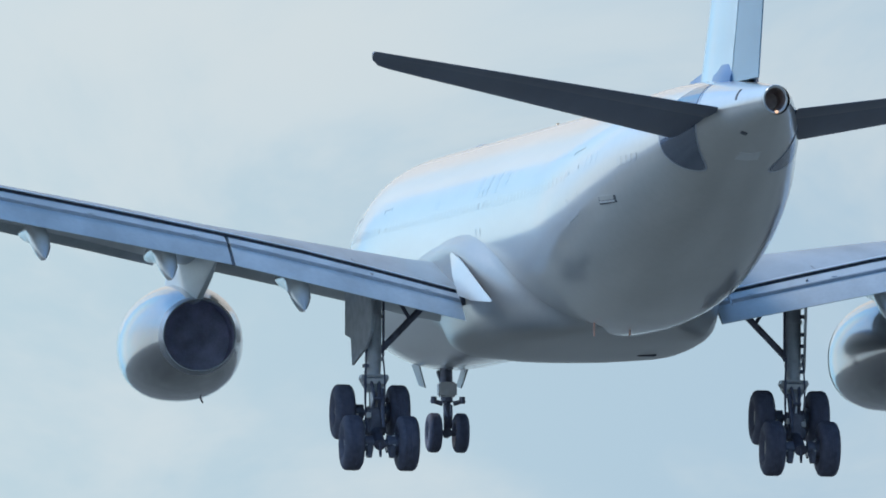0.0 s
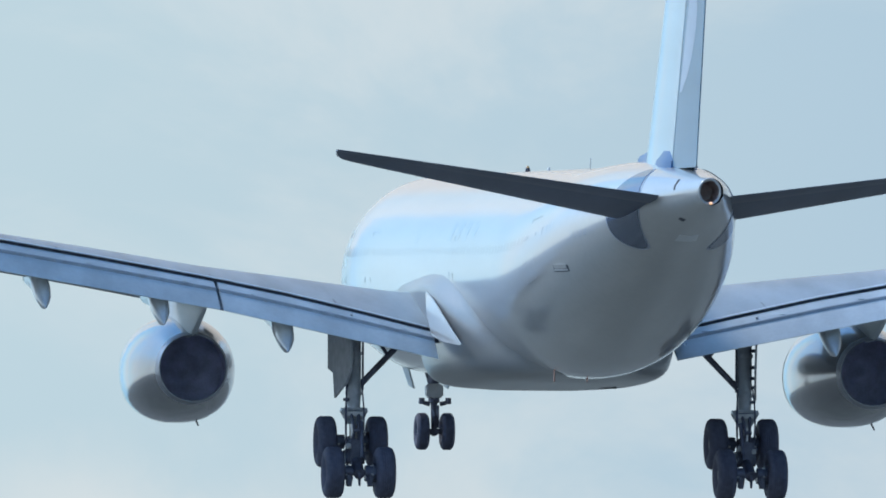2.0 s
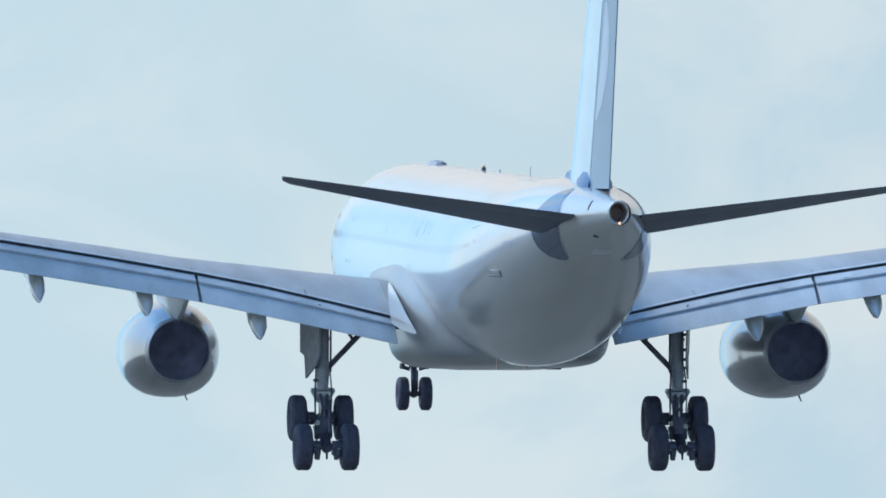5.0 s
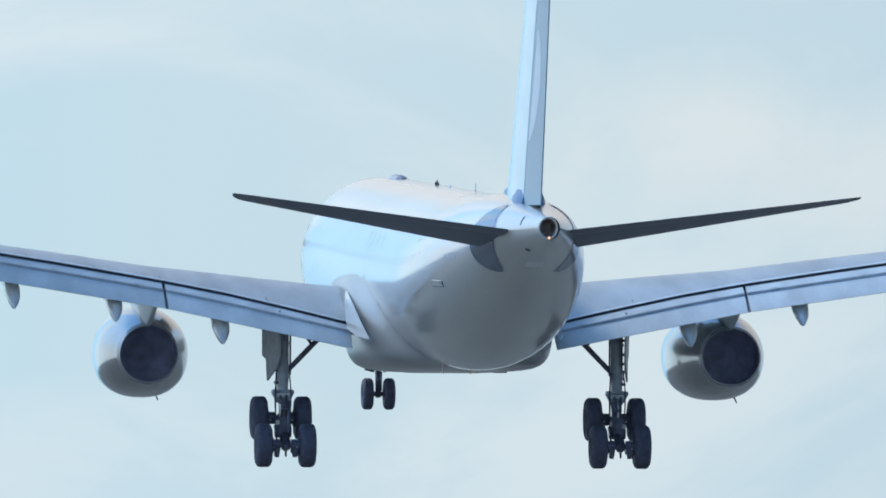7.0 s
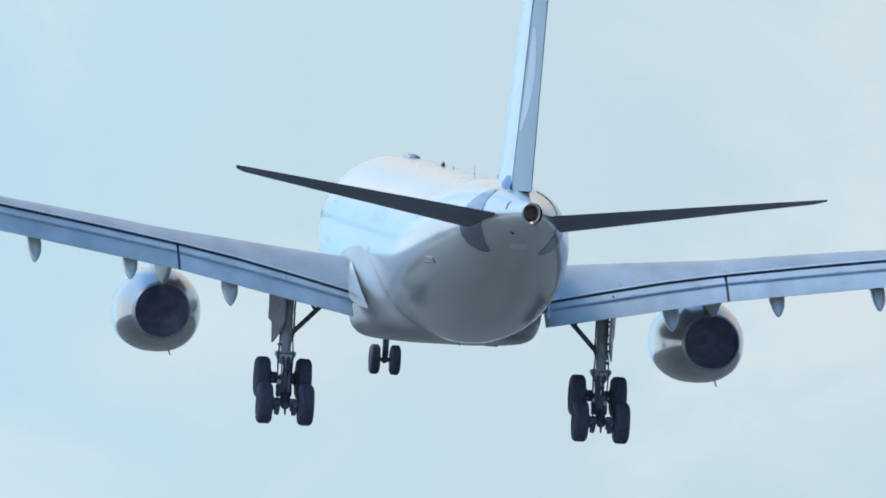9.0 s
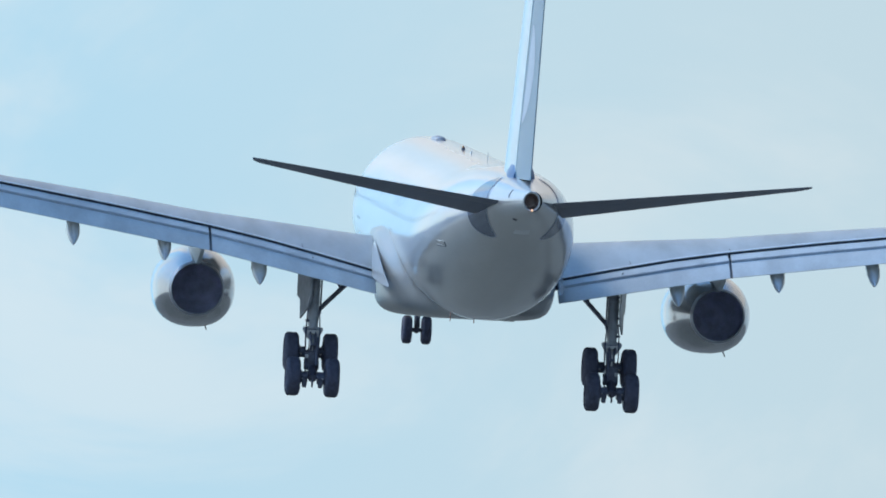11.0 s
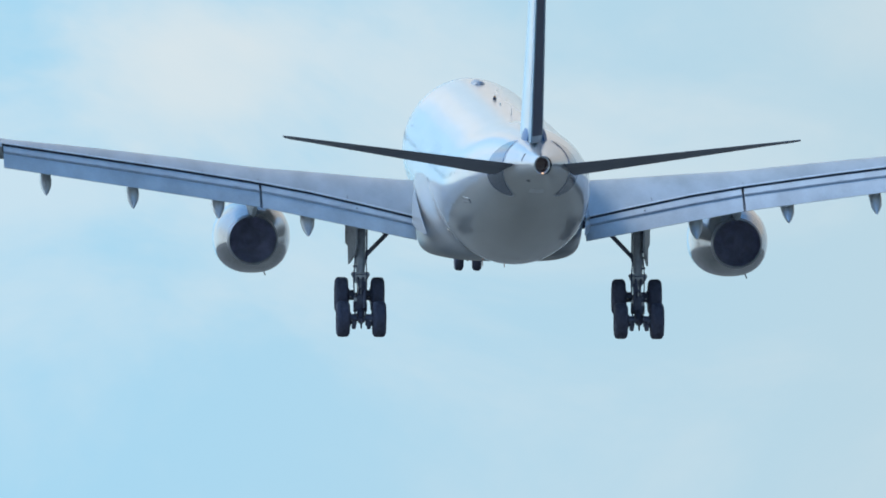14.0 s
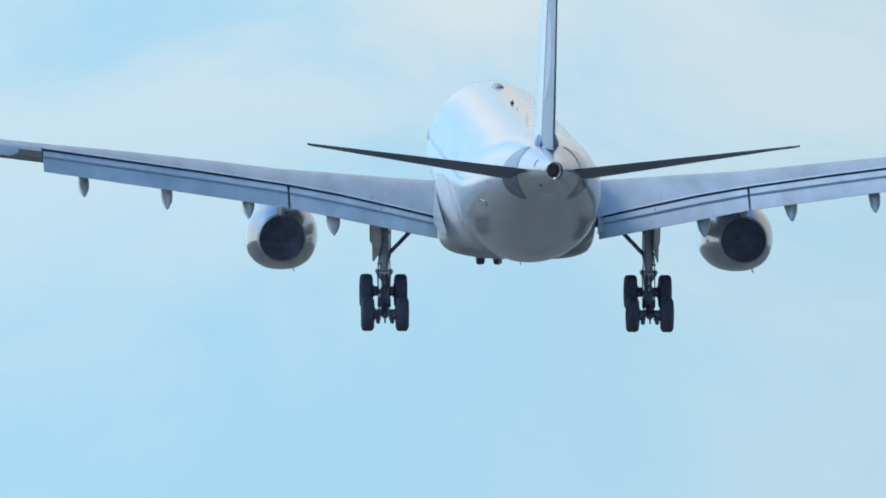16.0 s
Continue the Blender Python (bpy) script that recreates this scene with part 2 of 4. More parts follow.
GLASS = material("window_pane", (0.51, 0.52, 0.53), 0.3, coat=1.0, vary=0.1, coat_rough=0.1, coat_ior=1.75)
RED = material("faded_red_mast_paint", (0.55, 0.30, 0.24), 0.45, vary=0.1, scale=6)
AMBER = material("amber_lens", (0.75, 0.36, 0.08), 0.25, coat=0.6, vary=0.1, scale=6)
SEAM = material("panel_gap", (0.12, 0.13, 0.15), 0.6, vary=0.15, scale=4)
DIM_SEAM = material("grey_seam", (0.36, 0.41, 0.47), 0.6, vary=0.15, scale=4)
TITLE = material("faded_title_paint", (0.47, 0.49, 0.51), 0.3, coat=1.0, vary=0.05, scale=2, coat_rough=0.1, coat_ior=1.75)
GRASS = material("dry_airfield_grass", (0.155, 0.158, 0.14), 0.95, vary=0.35, scale=0.03, bump=0.05, bump_scale=2.0)

LAMP = bpy.data.materials.new("tail_lamp_glow")
LAMP.use_nodes = True
LAMP.node_tree.nodes["Principled BSDF"].inputs["Emission Color"].default_value = (1.0, 0.5, 0.18, 1)
LAMP.node_tree.nodes["Principled BSDF"].inputs["Emission Strength"].default_value = 1.1


# ---------------------------------------------------------------- mesh helpers
def part(name, bm, mat, parent, label="", smooth=True, sharp=38):
    """Links a bmesh as one mesh object under a thing or a part."""
    if isinstance(bm, bmesh.types.BMesh):
        bmesh.ops.recalc_face_normals(bm, faces=bm.faces)
        for e in bm.edges:
            e.smooth = len(e.link_faces) != 2 or e.calc_face_angle(0) < radians(sharp)
        for f in bm.faces:
            f.smooth = smooth
        me = bpy.data.meshes.new(name)
        bm.to_mesh(me)
        bm.free()
    else:
        me = bm
    if not me.materials:
        me.materials.append(mat)
    ob = new(name, me)
    ob.parent = parent
    return tagged(ob, label)


def loft(rings, bm=None, cap=True, closed=True):
    """Skin over rings of equally many points."""
    bm = bm or bmesh.new()
    vs = [[bm.verts.new(p) for p in r] for r in rings]
    k = len(vs[0])
    for r0, r1 in zip(vs, vs[1:]):
        for i in range(k if closed else k - 1):
            j = (i + 1) % k
            bm.faces.new((r0[i], r0[j], r1[j], r1[i]))
    if cap and closed:
        bm.faces.new(vs[0])
        bm.faces.new(vs[-1][::-1])
    return bm


def rod(p0, p1, r0, r1=None, bm=None, n=14):
    """A round bar from p0 to p1."""
    p0, p1 = Vector(p0), Vector(p1)
    r1 = r0 if r1 is None else r1
    q = (p1 - p0).to_track_quat("Z", "Y")
    ring = lambda p, r: [p + q @ Vector((r * math.cos(2 * math.pi * i / n), r * math.sin(2 * math.pi * i / n), 0)) for i in range(n)]
    return loft([ring(p0, r0), ring(p1, r1)], bm)


def block(x0, x1, y0, y1, z0, z1, bm=None, bevel=0.0):
    b = bmesh.new()
    ring = lambda z: [(x0, y0, z), (x1, y0, z), (x1, y1, z), (x0, y1, z)]
    loft([ring(z0), ring(z1)], b)
    if bevel:
        bmesh.ops.bevel(b, geom=list(b.edges), offset=bevel, segments=2, affect="EDGES")
    return joined(bm, b)


def joined(bm, other):
    """Adds other to bm."""
    if bm is None:
        return other
    me = bpy.data.meshes.new("tmp")
    other.to_mesh(me)
    other.free()
    bm.from_mesh(me)
    bpy.data.meshes.remove(me)
    return bm


def revolve(profile, centre, n=48, axis="y", squash=1.0, flat=0.0):
    """Turns (along, radius) points round an axis through centre. squash lowers the lower half, flat makes wide rings boxier below."""
    c = Vector(centre)
    rings = []
    for along, r in profile:
        ring = []
        for i in range(n):
            a = 2 * math.pi * i / n
            u, w = r * math.cos(a), r * math.sin(a)
            if w < 0:
                power = 2 + flat * max(0, min(1, (r - 1.05) / 0.3))
                grow = (abs(math.cos(a)) ** power + abs(math.sin(a)) ** power) ** (-1 / power)
                u, w = u * grow, w * grow * squash
            ring.append(c + (Vector((u, along, w)) if axis == "y" else Vector((along, u, w))))
        rings.append(ring)
    return loft(rings, cap=False)


def smooth_at(table, y):
    """Cubic interpolation through rows (y, values...) sorted by falling y."""
    rows = table
    if y >= rows[0][0]:
        return rows[0][1:]
    for i in range(len(rows) - 1):
        if rows[i + 1][0] <= y:
            break
    else:
        return rows[-1][1:]
    p0, p1, p2, p3 = rows[max(i - 1, 0)], rows[i], rows[i + 1], rows[min(i + 2, len(rows) - 1)]
    h = p2[0] - p1[0]
    s = (y - p1[0]) / h
    out = []
    for k in range(1, len(p1)):
        m1 = (p2[k] - p0[k]) / (p2[0] - p0[0]) * h if p2[0] != p0[0] else 0
        m2 = (p3[k] - p1[k]) / (p3[0] - p1[0]) * h if p3[0] != p1[0] else 0
        out.append((2 * s**3 - 3 * s**2 + 1) * p1[k] + (s**3 - 2 * s**2 + s) * m1 + (-2 * s**3 + 3 * s**2) * p2[k] + (s**3 - s**2) * m2)
    return out


# ---------------------------------------------------------------- ground
def build_ground():
    bm = bmesh.new()
    n, radius = 96, 4800
    rings = [[(r * math.cos(2 * math.pi * i / n), r * math.sin(2 * math.pi * i / n), 0) for i in range(n)] for r in (4, 40, 200, 900, 2400, radius)]
    loft(rings, bm, cap=False)
    bm.faces.new([v for v in bm.verts][:n])
    ob = part("ground", bm, GRASS, None, smooth=False)
    tagged(ob, "flat dry airfield grass reaching to the horizon", "ground", kind="structure")


build_ground()

# ---------------------------------------------------------------- airliner
# The plane's own axes: x to its right wing, y to its nose, z up; the origin lies on the cabin's axis over the main gear.
airliner = new("airliner")
airliner.empty_display_size = 3
tagged(airliner, "white twin-engine wide-body airliner with gear and flaps down, landing", "airplane")

# y, top, bottom, half width
HULL = [
    (28.85, -0.55, -0.65, 0.05), (28.5, -0.05, -1.15, 0.62), (27.8, 0.65, -1.65, 1.2), (26.5, 1.55, -2.2, 1.85), (25, 2.3, -2.5, 2.3),
    (23, 2.68, -2.73, 2.5), (20.5, 2.8, -2.81, 2.74), (18, 2.82, -2.82, 2.82), (10, 2.82, -2.82, 2.82), (0, 2.82, -2.82, 2.82), (-8, 2.82, -2.82, 2.82), (-11, 2.82, -2.62, 2.8),
    (-14, 2.8, -2.12, 2.64), (-17, 2.75, -1.4, 2.36), (-20, 2.62, -0.6, 1.92), (-23, 2.42, 0.2, 1.43), (-25.5, 2.2, 0.8, 0.92),
    (-27, 2.07, 1.1, 0.6), (-28.0, 1.99, 1.27, 0.345),
]
# the cabin's axis rises slightly towards the nose against the reference axis
HULL = [(y, top + 0.016 * max(y, -11) * min(1, max(0, (y + 22) / 10)), bottom + 0.016 * max(y, -11) * min(1, max(0, (y + 22) / 10)), half) for y, top, bottom, half in HULL]


def hull_point(y, angle, out=0.0):
    """A point of the hull's skin; angle in radians from the right side upwards."""
    top, bottom, half = smooth_at(HULL, y)
    mid, tall = (top + bottom) / 2, (top - bottom) / 2
    return Vector(((half + out) * math.cos(angle), y, mid + (tall + out) * math.sin(angle)))


def build_fuselage():
    n = 72
    ys = [28.85, 28.7, 28.5, 28.2, 27.8, 27.2, 26.5, 25.8, 25, 24, 23, 21.8, 20.5] + [20.5 - 1.25 * i for i in range(1, 23)]
    y = ys[-1]
    while y > -27.6:
        y -= 0.45
        ys.append(y)
    ys.append(-28.0)
    ring = lambda yy: [hull_point(yy, 2 * math.pi * i / n) for i in range(n)]
    hull = part("fuselage", loft([ring(yy) for yy in ys], cap=False), WHITE, airliner, "glossy white fuselage with a tapering tail cone", sharp=50)
    def oval(bm):
        """Narrows the outlet sideways."""
        for v in bm.verts:
            v.co.x = v.co.x * 0.87 - 0.03
        return bm

    # auxiliary power unit outlet at the very tail
    c = Vector((0, -28.0, 1.635))
    part("exhaust_ring", oval(revolve([(0.1, 0.34), (0.0, 0.36), (-0.1, 0.355), (-0.14, 0.335), (-0.12, 0.285), (0.25, 0.27)], c, 36)), WHITE, hull, "pale metal ring of the tail outlet")
    part("exhaust_duct", oval(revolve([(-0.11, 0.284), (0.4, 0.25), (0.6, 0.2), (0.6, 0.001)], c, 36)), HOT_METAL, hull, "heat-stained brown outlet duct")
    lamp = bmesh.new()
    bmesh.ops.create_uvsphere(lamp, u_segments=12, v_segments=8, radius=0.04, matrix=Matrix.Translation(c + Vector((0.0, -0.14, -0.3))))
    part("tail_lamp", lamp, LAMP, hull, "small amber tail lamp")
    # cabin windows, doors, outflow valve, tail placards
    pane = bmesh.new()
    outline = [(0.10 * math.cos(t) * (0.9 if abs(math.cos(t)) > 0.6 else 1), 0.145 * math.sin(t)) for t in [2 * math.pi * i / 14 for i in range(14)]]
    loft([[(0.001 - w * w / 5.64, u, w) for u, w in outline], [(-0.03, u, w) for u, w in outline]], pane)
    pane_mesh = None
    for side in (-1, 1):
        y = 20.6
        while y > -16.6:
            if not (15.0 < y < 16.6 or -1.2 < y < 0.1 or -14.6 < y < -13.2):
                ang = math.asin(0.62 / 2.82)
                ang = ang if side > 0 else math.pi - ang
                p = hull_point(y, ang)
                along, up = hull_point(y + 0.1, ang) - hull_point(y - 0.1, ang), side * (hull_point(y, ang + 0.03) - hull_point(y, ang - 0.03))
                along.normalize()
                out = side * along.cross(up).normalized()
                turn = Matrix((out, along, out.cross(along))).transposed().to_4x4()
                ob = part("cabin_window", pane_mesh or pane, GLASS, hull)
                pane_mesh = pane_mesh or ob.data
                ob.matrix_local = Matrix.Translation(p) @ turn
            y -= 0.533
    for side in (-1, 1):
        for yc, wide, low, high in ((15.8, 1.07, -0.75, 1.2), (-0.5, 0.7, -0.5, 1.05), (-13.9, 1.07, -0.75, 1.2), (21.9, 1.07, -0.75, 1.2)):
            bm = bmesh.new()
            base = 0 if side > 0 else math.pi
            rim = lambda out, shrink: [hull_point(yc + (wide / 2 - shrink) * su, base + side * math.asin(((low + high) / 2 + ((high - low) / 2 - shrink) * sv) / 2.82), out)
                                       for su, sv in [(-1, -1), (-0.4, -1), (0.4, -1), (1, -1), (1, -0.4), (1, 0.4), (1, 1), (0.4, 1), (-0.4, 1), (-1, 1), (-1, 0.4), (-1, -0.4)]]
            loft([rim(0.0, 0), rim(0.008, 0), rim(0.008, 0.035), rim(0.0, 0.035)], bm, cap=False)
            part("cabin_door_frame", bm, TITLE, hull, "fine dark outline of a cabin door")
    return hull


fuselage = build_fuselage()


def skin_patch(name, y0, y1, a0, a1, mat, out, label="", shape=None, nu=16, nv=16, tall=0.02):
    """A plate lying on the hull, from y0 to y1 and from angle a0 to a1 (degrees); shape(u, v) gives the (u, v) on the unit disc or square."""
    bm = bmesh.new()
    grid = []
    for i in range(nu + 1):
        row = []
        for j in range(nv + 1):
            u, v = 2 * i / nu - 1, 2 * j / nv - 1
            if shape:
                u, v = shape(u, v)
            p = hull_point((y0 + y1) / 2 + (y1 - y0) / 2 * u, radians((a0 + a1) / 2 + (a1 - a0) / 2 * v), out)
            row.append(bm.verts.new(p))
        grid.append(row)
    for i in range(nu):
        for j in range(nv):
            bm.faces.new((grid[i][j], grid[i + 1][j], grid[i + 1][j + 1], grid[i][j + 1]))
    edge = [e for e in bm.edges if e.is_boundary]
    made = bmesh.ops.extrude_edge_only(bm, edges=edge)
    for v in [g for g in made["geom"] if isinstance(g, bmesh.types.BMVert)]:
        top, bottom, half = smooth_at(HULL, v.co.y)
        mid = Vector((0, v.co.y, (top + bottom) / 2))
        v.co -= (v.co - mid).normalized() * (out + tall)
    return part(name, bm, mat, fuselage, label)


def disc(u, v):
    return u * math.sqrt(1 - v * v / 2), v * math.sqrt(1 - u * u / 2)


def teardrop(u, v):
    """A disc drawn to a narrow tip above and below."""
    u, v = disc(u, v)
    return u * (1 - 0.45 * v * v), v


# ---------------------------------------------------------------- wings
# x, leading edge y and z, upper trailing edge y and z, thickness, thickness of the upper bulge
WING = [
    (2.0, 10.1, -1.2, 0.0, -1.72, 1.55, 1.6),
    (3.3, 9.3, -1.13, -0.15, -1.5, 1.42, 1.5),
    (5.2, 8.1, -0.93, -0.35, -1.05, 1.24, 1.36),
    (7.3, 6.75, -0.7, -0.6, -0.58, 1.05, 1.22),
    (9.33, 5.4, -0.48, -0.95, -0.2, 0.88, 1.08),
    (12.5, 3.4, 0.02, -1.95, 0.32, 0.72, 0.95),
    (16, 1.2, 0.52, -3.15, 0.85, 0.58, 0.82),
    (19.4, -0.9, 1.0, -4.3, 1.36, 0.46, 0.62),
    (24, -3.8, 1.66, -6.5, 1.98, 0.34, 0.46),
    (29.3, -7.2, 2.38, -9.1, 2.66, 0.2, 0.26),
]
# x, lower trailing edge of the flap y and z
FLAP = [(3.25, -1.53, -2.34), (9.33, -2.55, -1.08), (14.3, -3.95, -0.3), (19.4, -5.6, 0.5)]


def lerp_rows(rows, x):
    for r0, r1 in zip(rows, rows[1:]):
        if x <= r1[0] or r1 is rows[-1]:
            s = (x - r0[0]) / (r1[0] - r0[0])
            return [p + (q - p) * s for p, q in zip(r0, r1)]


def wing_ring(side, x, n=18):
    """The fixed wing's section, blunt behind where the flaps begin."""
    _, yl, zl, yt, zt, thick, crown = lerp_rows(WING, x)
    pts = []
    shape = lambda s: (2.969 * math.sqrt(s) - 1.26 * s - 3.516 * s**2 + 2.843 * s**3 - 1.015 * s**4 * 0.6) / 1.0
    for i in range(n + 1):                 # upper side, from the back to the front
        s = (1 - math.cos(math.pi * (1 - i / n))) / 2
        lift = crown * 0.58 * shape(s) * (1 - s) ** 0.12 * 1.0 if s < 1 else 0
        pts.append((side * x, yl + (yt - yl) * s, zl + (zt - zl) * s + lift * (1 - s**6)))
    for i in range(1, n + 1):              # lower side, from the front to the cove
        s = (1 - math.cos(math.pi * i / n)) / 2 * 0.93
        pts.append((side * x, yl + (yt - yl) * s, zl + (zt - zl) * s - thick * 0.42 * shape(s) * (1 - 0.55 * s**3) - 0.02))
    return pts


def strip(side, xs, points, n=14):
    """A thin lifting surface: points(x) gives its front and back edge and its thickness."""
    rings = []
    for x in xs:
        front, back, thick = points(x)
        front, back = Vector((side * x, *front)), Vector((side * x, *back))
        chord = back - front
        normal = Vector((0, -chord.z, chord.y)).normalized()
        if normal.z < 0:
            normal = -normal
        up, down = [], []
        for i in range(n + 1):
            s = (1 - math.cos(math.pi * i / n)) / 2
            t = thick * (1.48 * math.sqrt(s) - 0.63 * s - 1.76 * s**2 + 1.42 * s**3 - 0.5 * s**4) + 0.008
            up.append(front + chord * s + normal * t)
            down.append(front + chord * s - normal * t * 0.8)
        rings.append(up[::-1] + down[1:])
    return loft(rings)


def spaced(x0, x1, n):
    return [x0 + (x1 - x0) * i / n for i in range(n + 1)]


def build_wing(side):
    word = "left" if side < 0 else "right"
    wing = part("wing", loft([wing_ring(side, x) for x in spaced(2.0, 29.3, 40)]), WING_GREY, airliner, "swept pale grey metal wing with lowered flaps", sharp=30)
    # wing tip fence
    bm = bmesh.new()
    loft([[(side * (29.25 + 0.1 * k), y, z) for y, z in ((-7.0, 2.5), (-8.7, 3.9), (-9.9, 4.0), (-9.4, 2.6), (-9.9, 1.6), (-8.8, 1.6))] for k in (0, 1)], bm)
    part("wing_fence", bm, WHITE, wing, "small white wing tip fence", smooth=False)

    def hinge(x):
        _, _, _, yt, zt, _, _ = lerp_rows(WING, x)
        return yt, zt

    def flap_edges(x, f0, f1, drop=0.0):
        yt, zt = hinge(x)
        _, yb, zb = lerp_rows(FLAP, x)
        y0, z0 = yt - 0.03, zt - 0.21
        at = lambda s: (y0 + (yb - y0) * s, z0 + (zb - z0) * s - drop + 0.10 * math.sin(math.pi * s))
        return at(f0), at(f1)

    for x0, x1 in ((3.28, 9.29), (9.39, 19.38)):
        xs = spaced(x0, x1, 12)
        flap = part("flap", strip(side, xs, lambda x: (*flap_edges(x, 0.30, 1.0, 0.02), 0.13)), FLAP_GREY, wing, "long pale grey flap lowered for landing")
        part("flap_nose", strip(side, xs, lambda x: (*flap_edges(x, -0.06, 0.38, -0.055), 0.13)), FLAP_GREY, wing, "narrow leading strip of the flap")
        seam = []
        for x in xs:
            (y, z), (y1, z1) = flap_edges(x, 0.40, 0.43)
            seam.append([(side * x, y, z + 0.105), (side * x, y1, z1 + 0.10), (side * x, y1, z1 - 0.02), (side * x, y, z - 0.02)])
        part("flap_seam", loft(seam), DIM_SEAM, wing, "narrow dark seam along the flap")
        for x in spaced(x0 + 0.9, x1 - 0.9, 2 if x1 < 10 else 3):
            (y, z), _ = flap_edges(x, 0.24, 1)
            bm = bmesh.new()
            bmesh.ops.create_uvsphere(bm, u_segments=12, v_segments=8, radius=1, matrix=Matrix.Translation((side * x, y, z + 0.055)) @ Matrix.Diagonal((0.12, 0.16, 0.012, 1)))
            part("flap_roller_cover", bm, FLAP_GREY, wing, "small grey roller cover on the flap")
    part("flap_end_seal", strip(side, [9.27, 9.41], lambda x: (*flap_edges(x, -0.04, 0.99, 0.03), 0.1)), SEAM, wing, "dark seal between the flaps")
    (y, z), _ = flap_edges(3.28, 0.12, 1)
    part("flap_end_fitting", block(side * 3.2 - 0.09, side * 3.2 + 0.09, y - 0.3, y + 0.15, z - 0.16, z + 0.16, bevel=0.03), DARK, wing, "dark drive fitting at the flap's inner end")
    # dark filler between wing and flap stands for the cove's shade; end plates
    part("cove_shade", loft([[(side * x, hinge(x)[0] + 0.55, hinge(x)[1] - 0.02), (side * x, hinge(x)[0] + 0.02, hinge(x)[1] - 0.025),
                             (side * x, hinge(x)[0] + 0.1, hinge(x)[1] - 0.22), (side * x, hinge(x)[0] + 0.6, hinge(x)[1] - 0.35)] for x in spaced(3.3, 19.4, 20)]), DARK, wing, "dark strip standing for the shade in front of the flaps")
    part("trailing_edge_strip", strip(side, spaced(3.4, 19.3, 20), lambda x: ((hinge(x)[0] + 0.2, hinge(x)[1] + 0.02), (hinge(x)[0] - 0.05, hinge(x)[1] - 0.005), 0.035)), FLAP_GREY, wing, "bright strip along the wing's upper back edge")
    # slats drooping before the leading edge
    for x0, x1 in ((3.9, 8.4), (10.3, 16.5), (16.55, 22.5), (22.55, 28.6)):
        part("slat", strip(side, spaced(x0, x1, 6), lambda x: ((lerp_rows(WING, x)[1] + 0.45, lerp_rows(WING, x)[2] - (0.36 if x > 9 else 0.16)), (lerp_rows(WING, x)[1] - 0.55, lerp_rows(WING, x)[2] + 0.16), 0.2)), WING_GREY, wing, "grey leading-edge slat drooped forward")
    # aileron and its rounded end
    part("aileron", strip(side, [20.4, 20.46, 20.55, 20.75] + spaced(21.2, 27.6, 7), lambda x: ((hinge(x)[0] + 0.05, hinge(x)[1] - 0.02), (hinge(x)[0] - 0.95 * min(1, 0.62 + 1.1 * (x - 20.4)), hinge(x)[1] - 0.42 * min(1, 0.62 + 1.1 * (x - 20.4))), 0.14)), FLAP_GREY, wing, "grey aileron drooped slightly")
    part("wing_trailing_box", strip(side, spaced(19.45, 20.5, 2), lambda x: ((hinge(x)[0] + 0.4, hinge(x)[1] + 0.0), (hinge(x)[0] - 0.3, hinge(x)[1] - 0.12), 0.16)), FLAP_GREY, wing, "short fixed trailing edge between flap and aileron")
    part("wing_tip_trailing_edge", strip(side, spaced(27.65, 29.3, 3), lambda x: ((hinge(x)[0] + 0.05, hinge(x)[1] - 0.06), (hinge(x)[0] - 0.7, hinge(x)[1] - 0.1), 0.12)), WING_GREY, wing)
    # seams between the spoilers on the upper side
    for x in (5.9, 9.4, 11.6, 13.8, 16.0, 18.2):
        ring = wing_ring(side, x)
        bm = bmesh.new()
        top = [Vector(p) for p in ring[:5]]
        loft([[p + Vector((side * dx, 0, dz)) for p in top] for dx, dz in ((-0.012, 0.003), (-0.012, 0.007), (0.012, 0.007), (0.012, 0.003))], bm, closed=False)
        part("spoiler_seam", bm, SEAM, wing)
    # flap track fairings
    for x, y, z in ((7.51, -2.44, -2.2), (11.01, -3.3, -1.5), (14.34, -4.2, -1.1), (17.71, -4.6, -0.61)):
        size = 1.06 - 0.018 * (x - 7.5)
        front = Vector((side * x, y + 4.9, lerp_rows(WING, x)[2] - 0.55))
        knee = Vector((side * x, y + 2.3, z + 0.72 * size))
        tip = Vector((side * x, y, z))
        rings = []
        for s, w, h in ((0, 0.03, 0.03), (0.12, 0.15, 0.15), (0.3, 0.2, 0.25), (0.5, 0.25, 0.34), (0.62, 0.28, 0.41), (0.76, 0.305, 0.42), (0.86, 0.26, 0.34), (0.94, 0.15, 0.18), (1.0, 0.02, 0.02)):
            c = front.lerp(knee, s / 0.5) if s < 0.5 else knee.lerp(tip, (s - 0.5) / 0.5)
            ring = []
            for i in range(20):
                a = 2 * math.pi * i / 20
                ca, sa = math.cos(a), math.sin(a)
                ring.append(c + Vector((0.87 * w * size * math.copysign(abs(ca) ** 0.75, ca) * (1 - 0.6 * max(0, -sa)), 0, h * size * (math.copysign(abs(sa) ** 0.9, sa) + 0.35 * (1 if s < 1 else 0)))))
            rings.append(ring)
        part("flap_track_fairing", loft(rings), FAIRING_GREY, wing, "pale grey canoe-shaped flap track fairing", sharp=30)
    return wing


wings = {side: build_wing(side) for side in (-1, 1)}


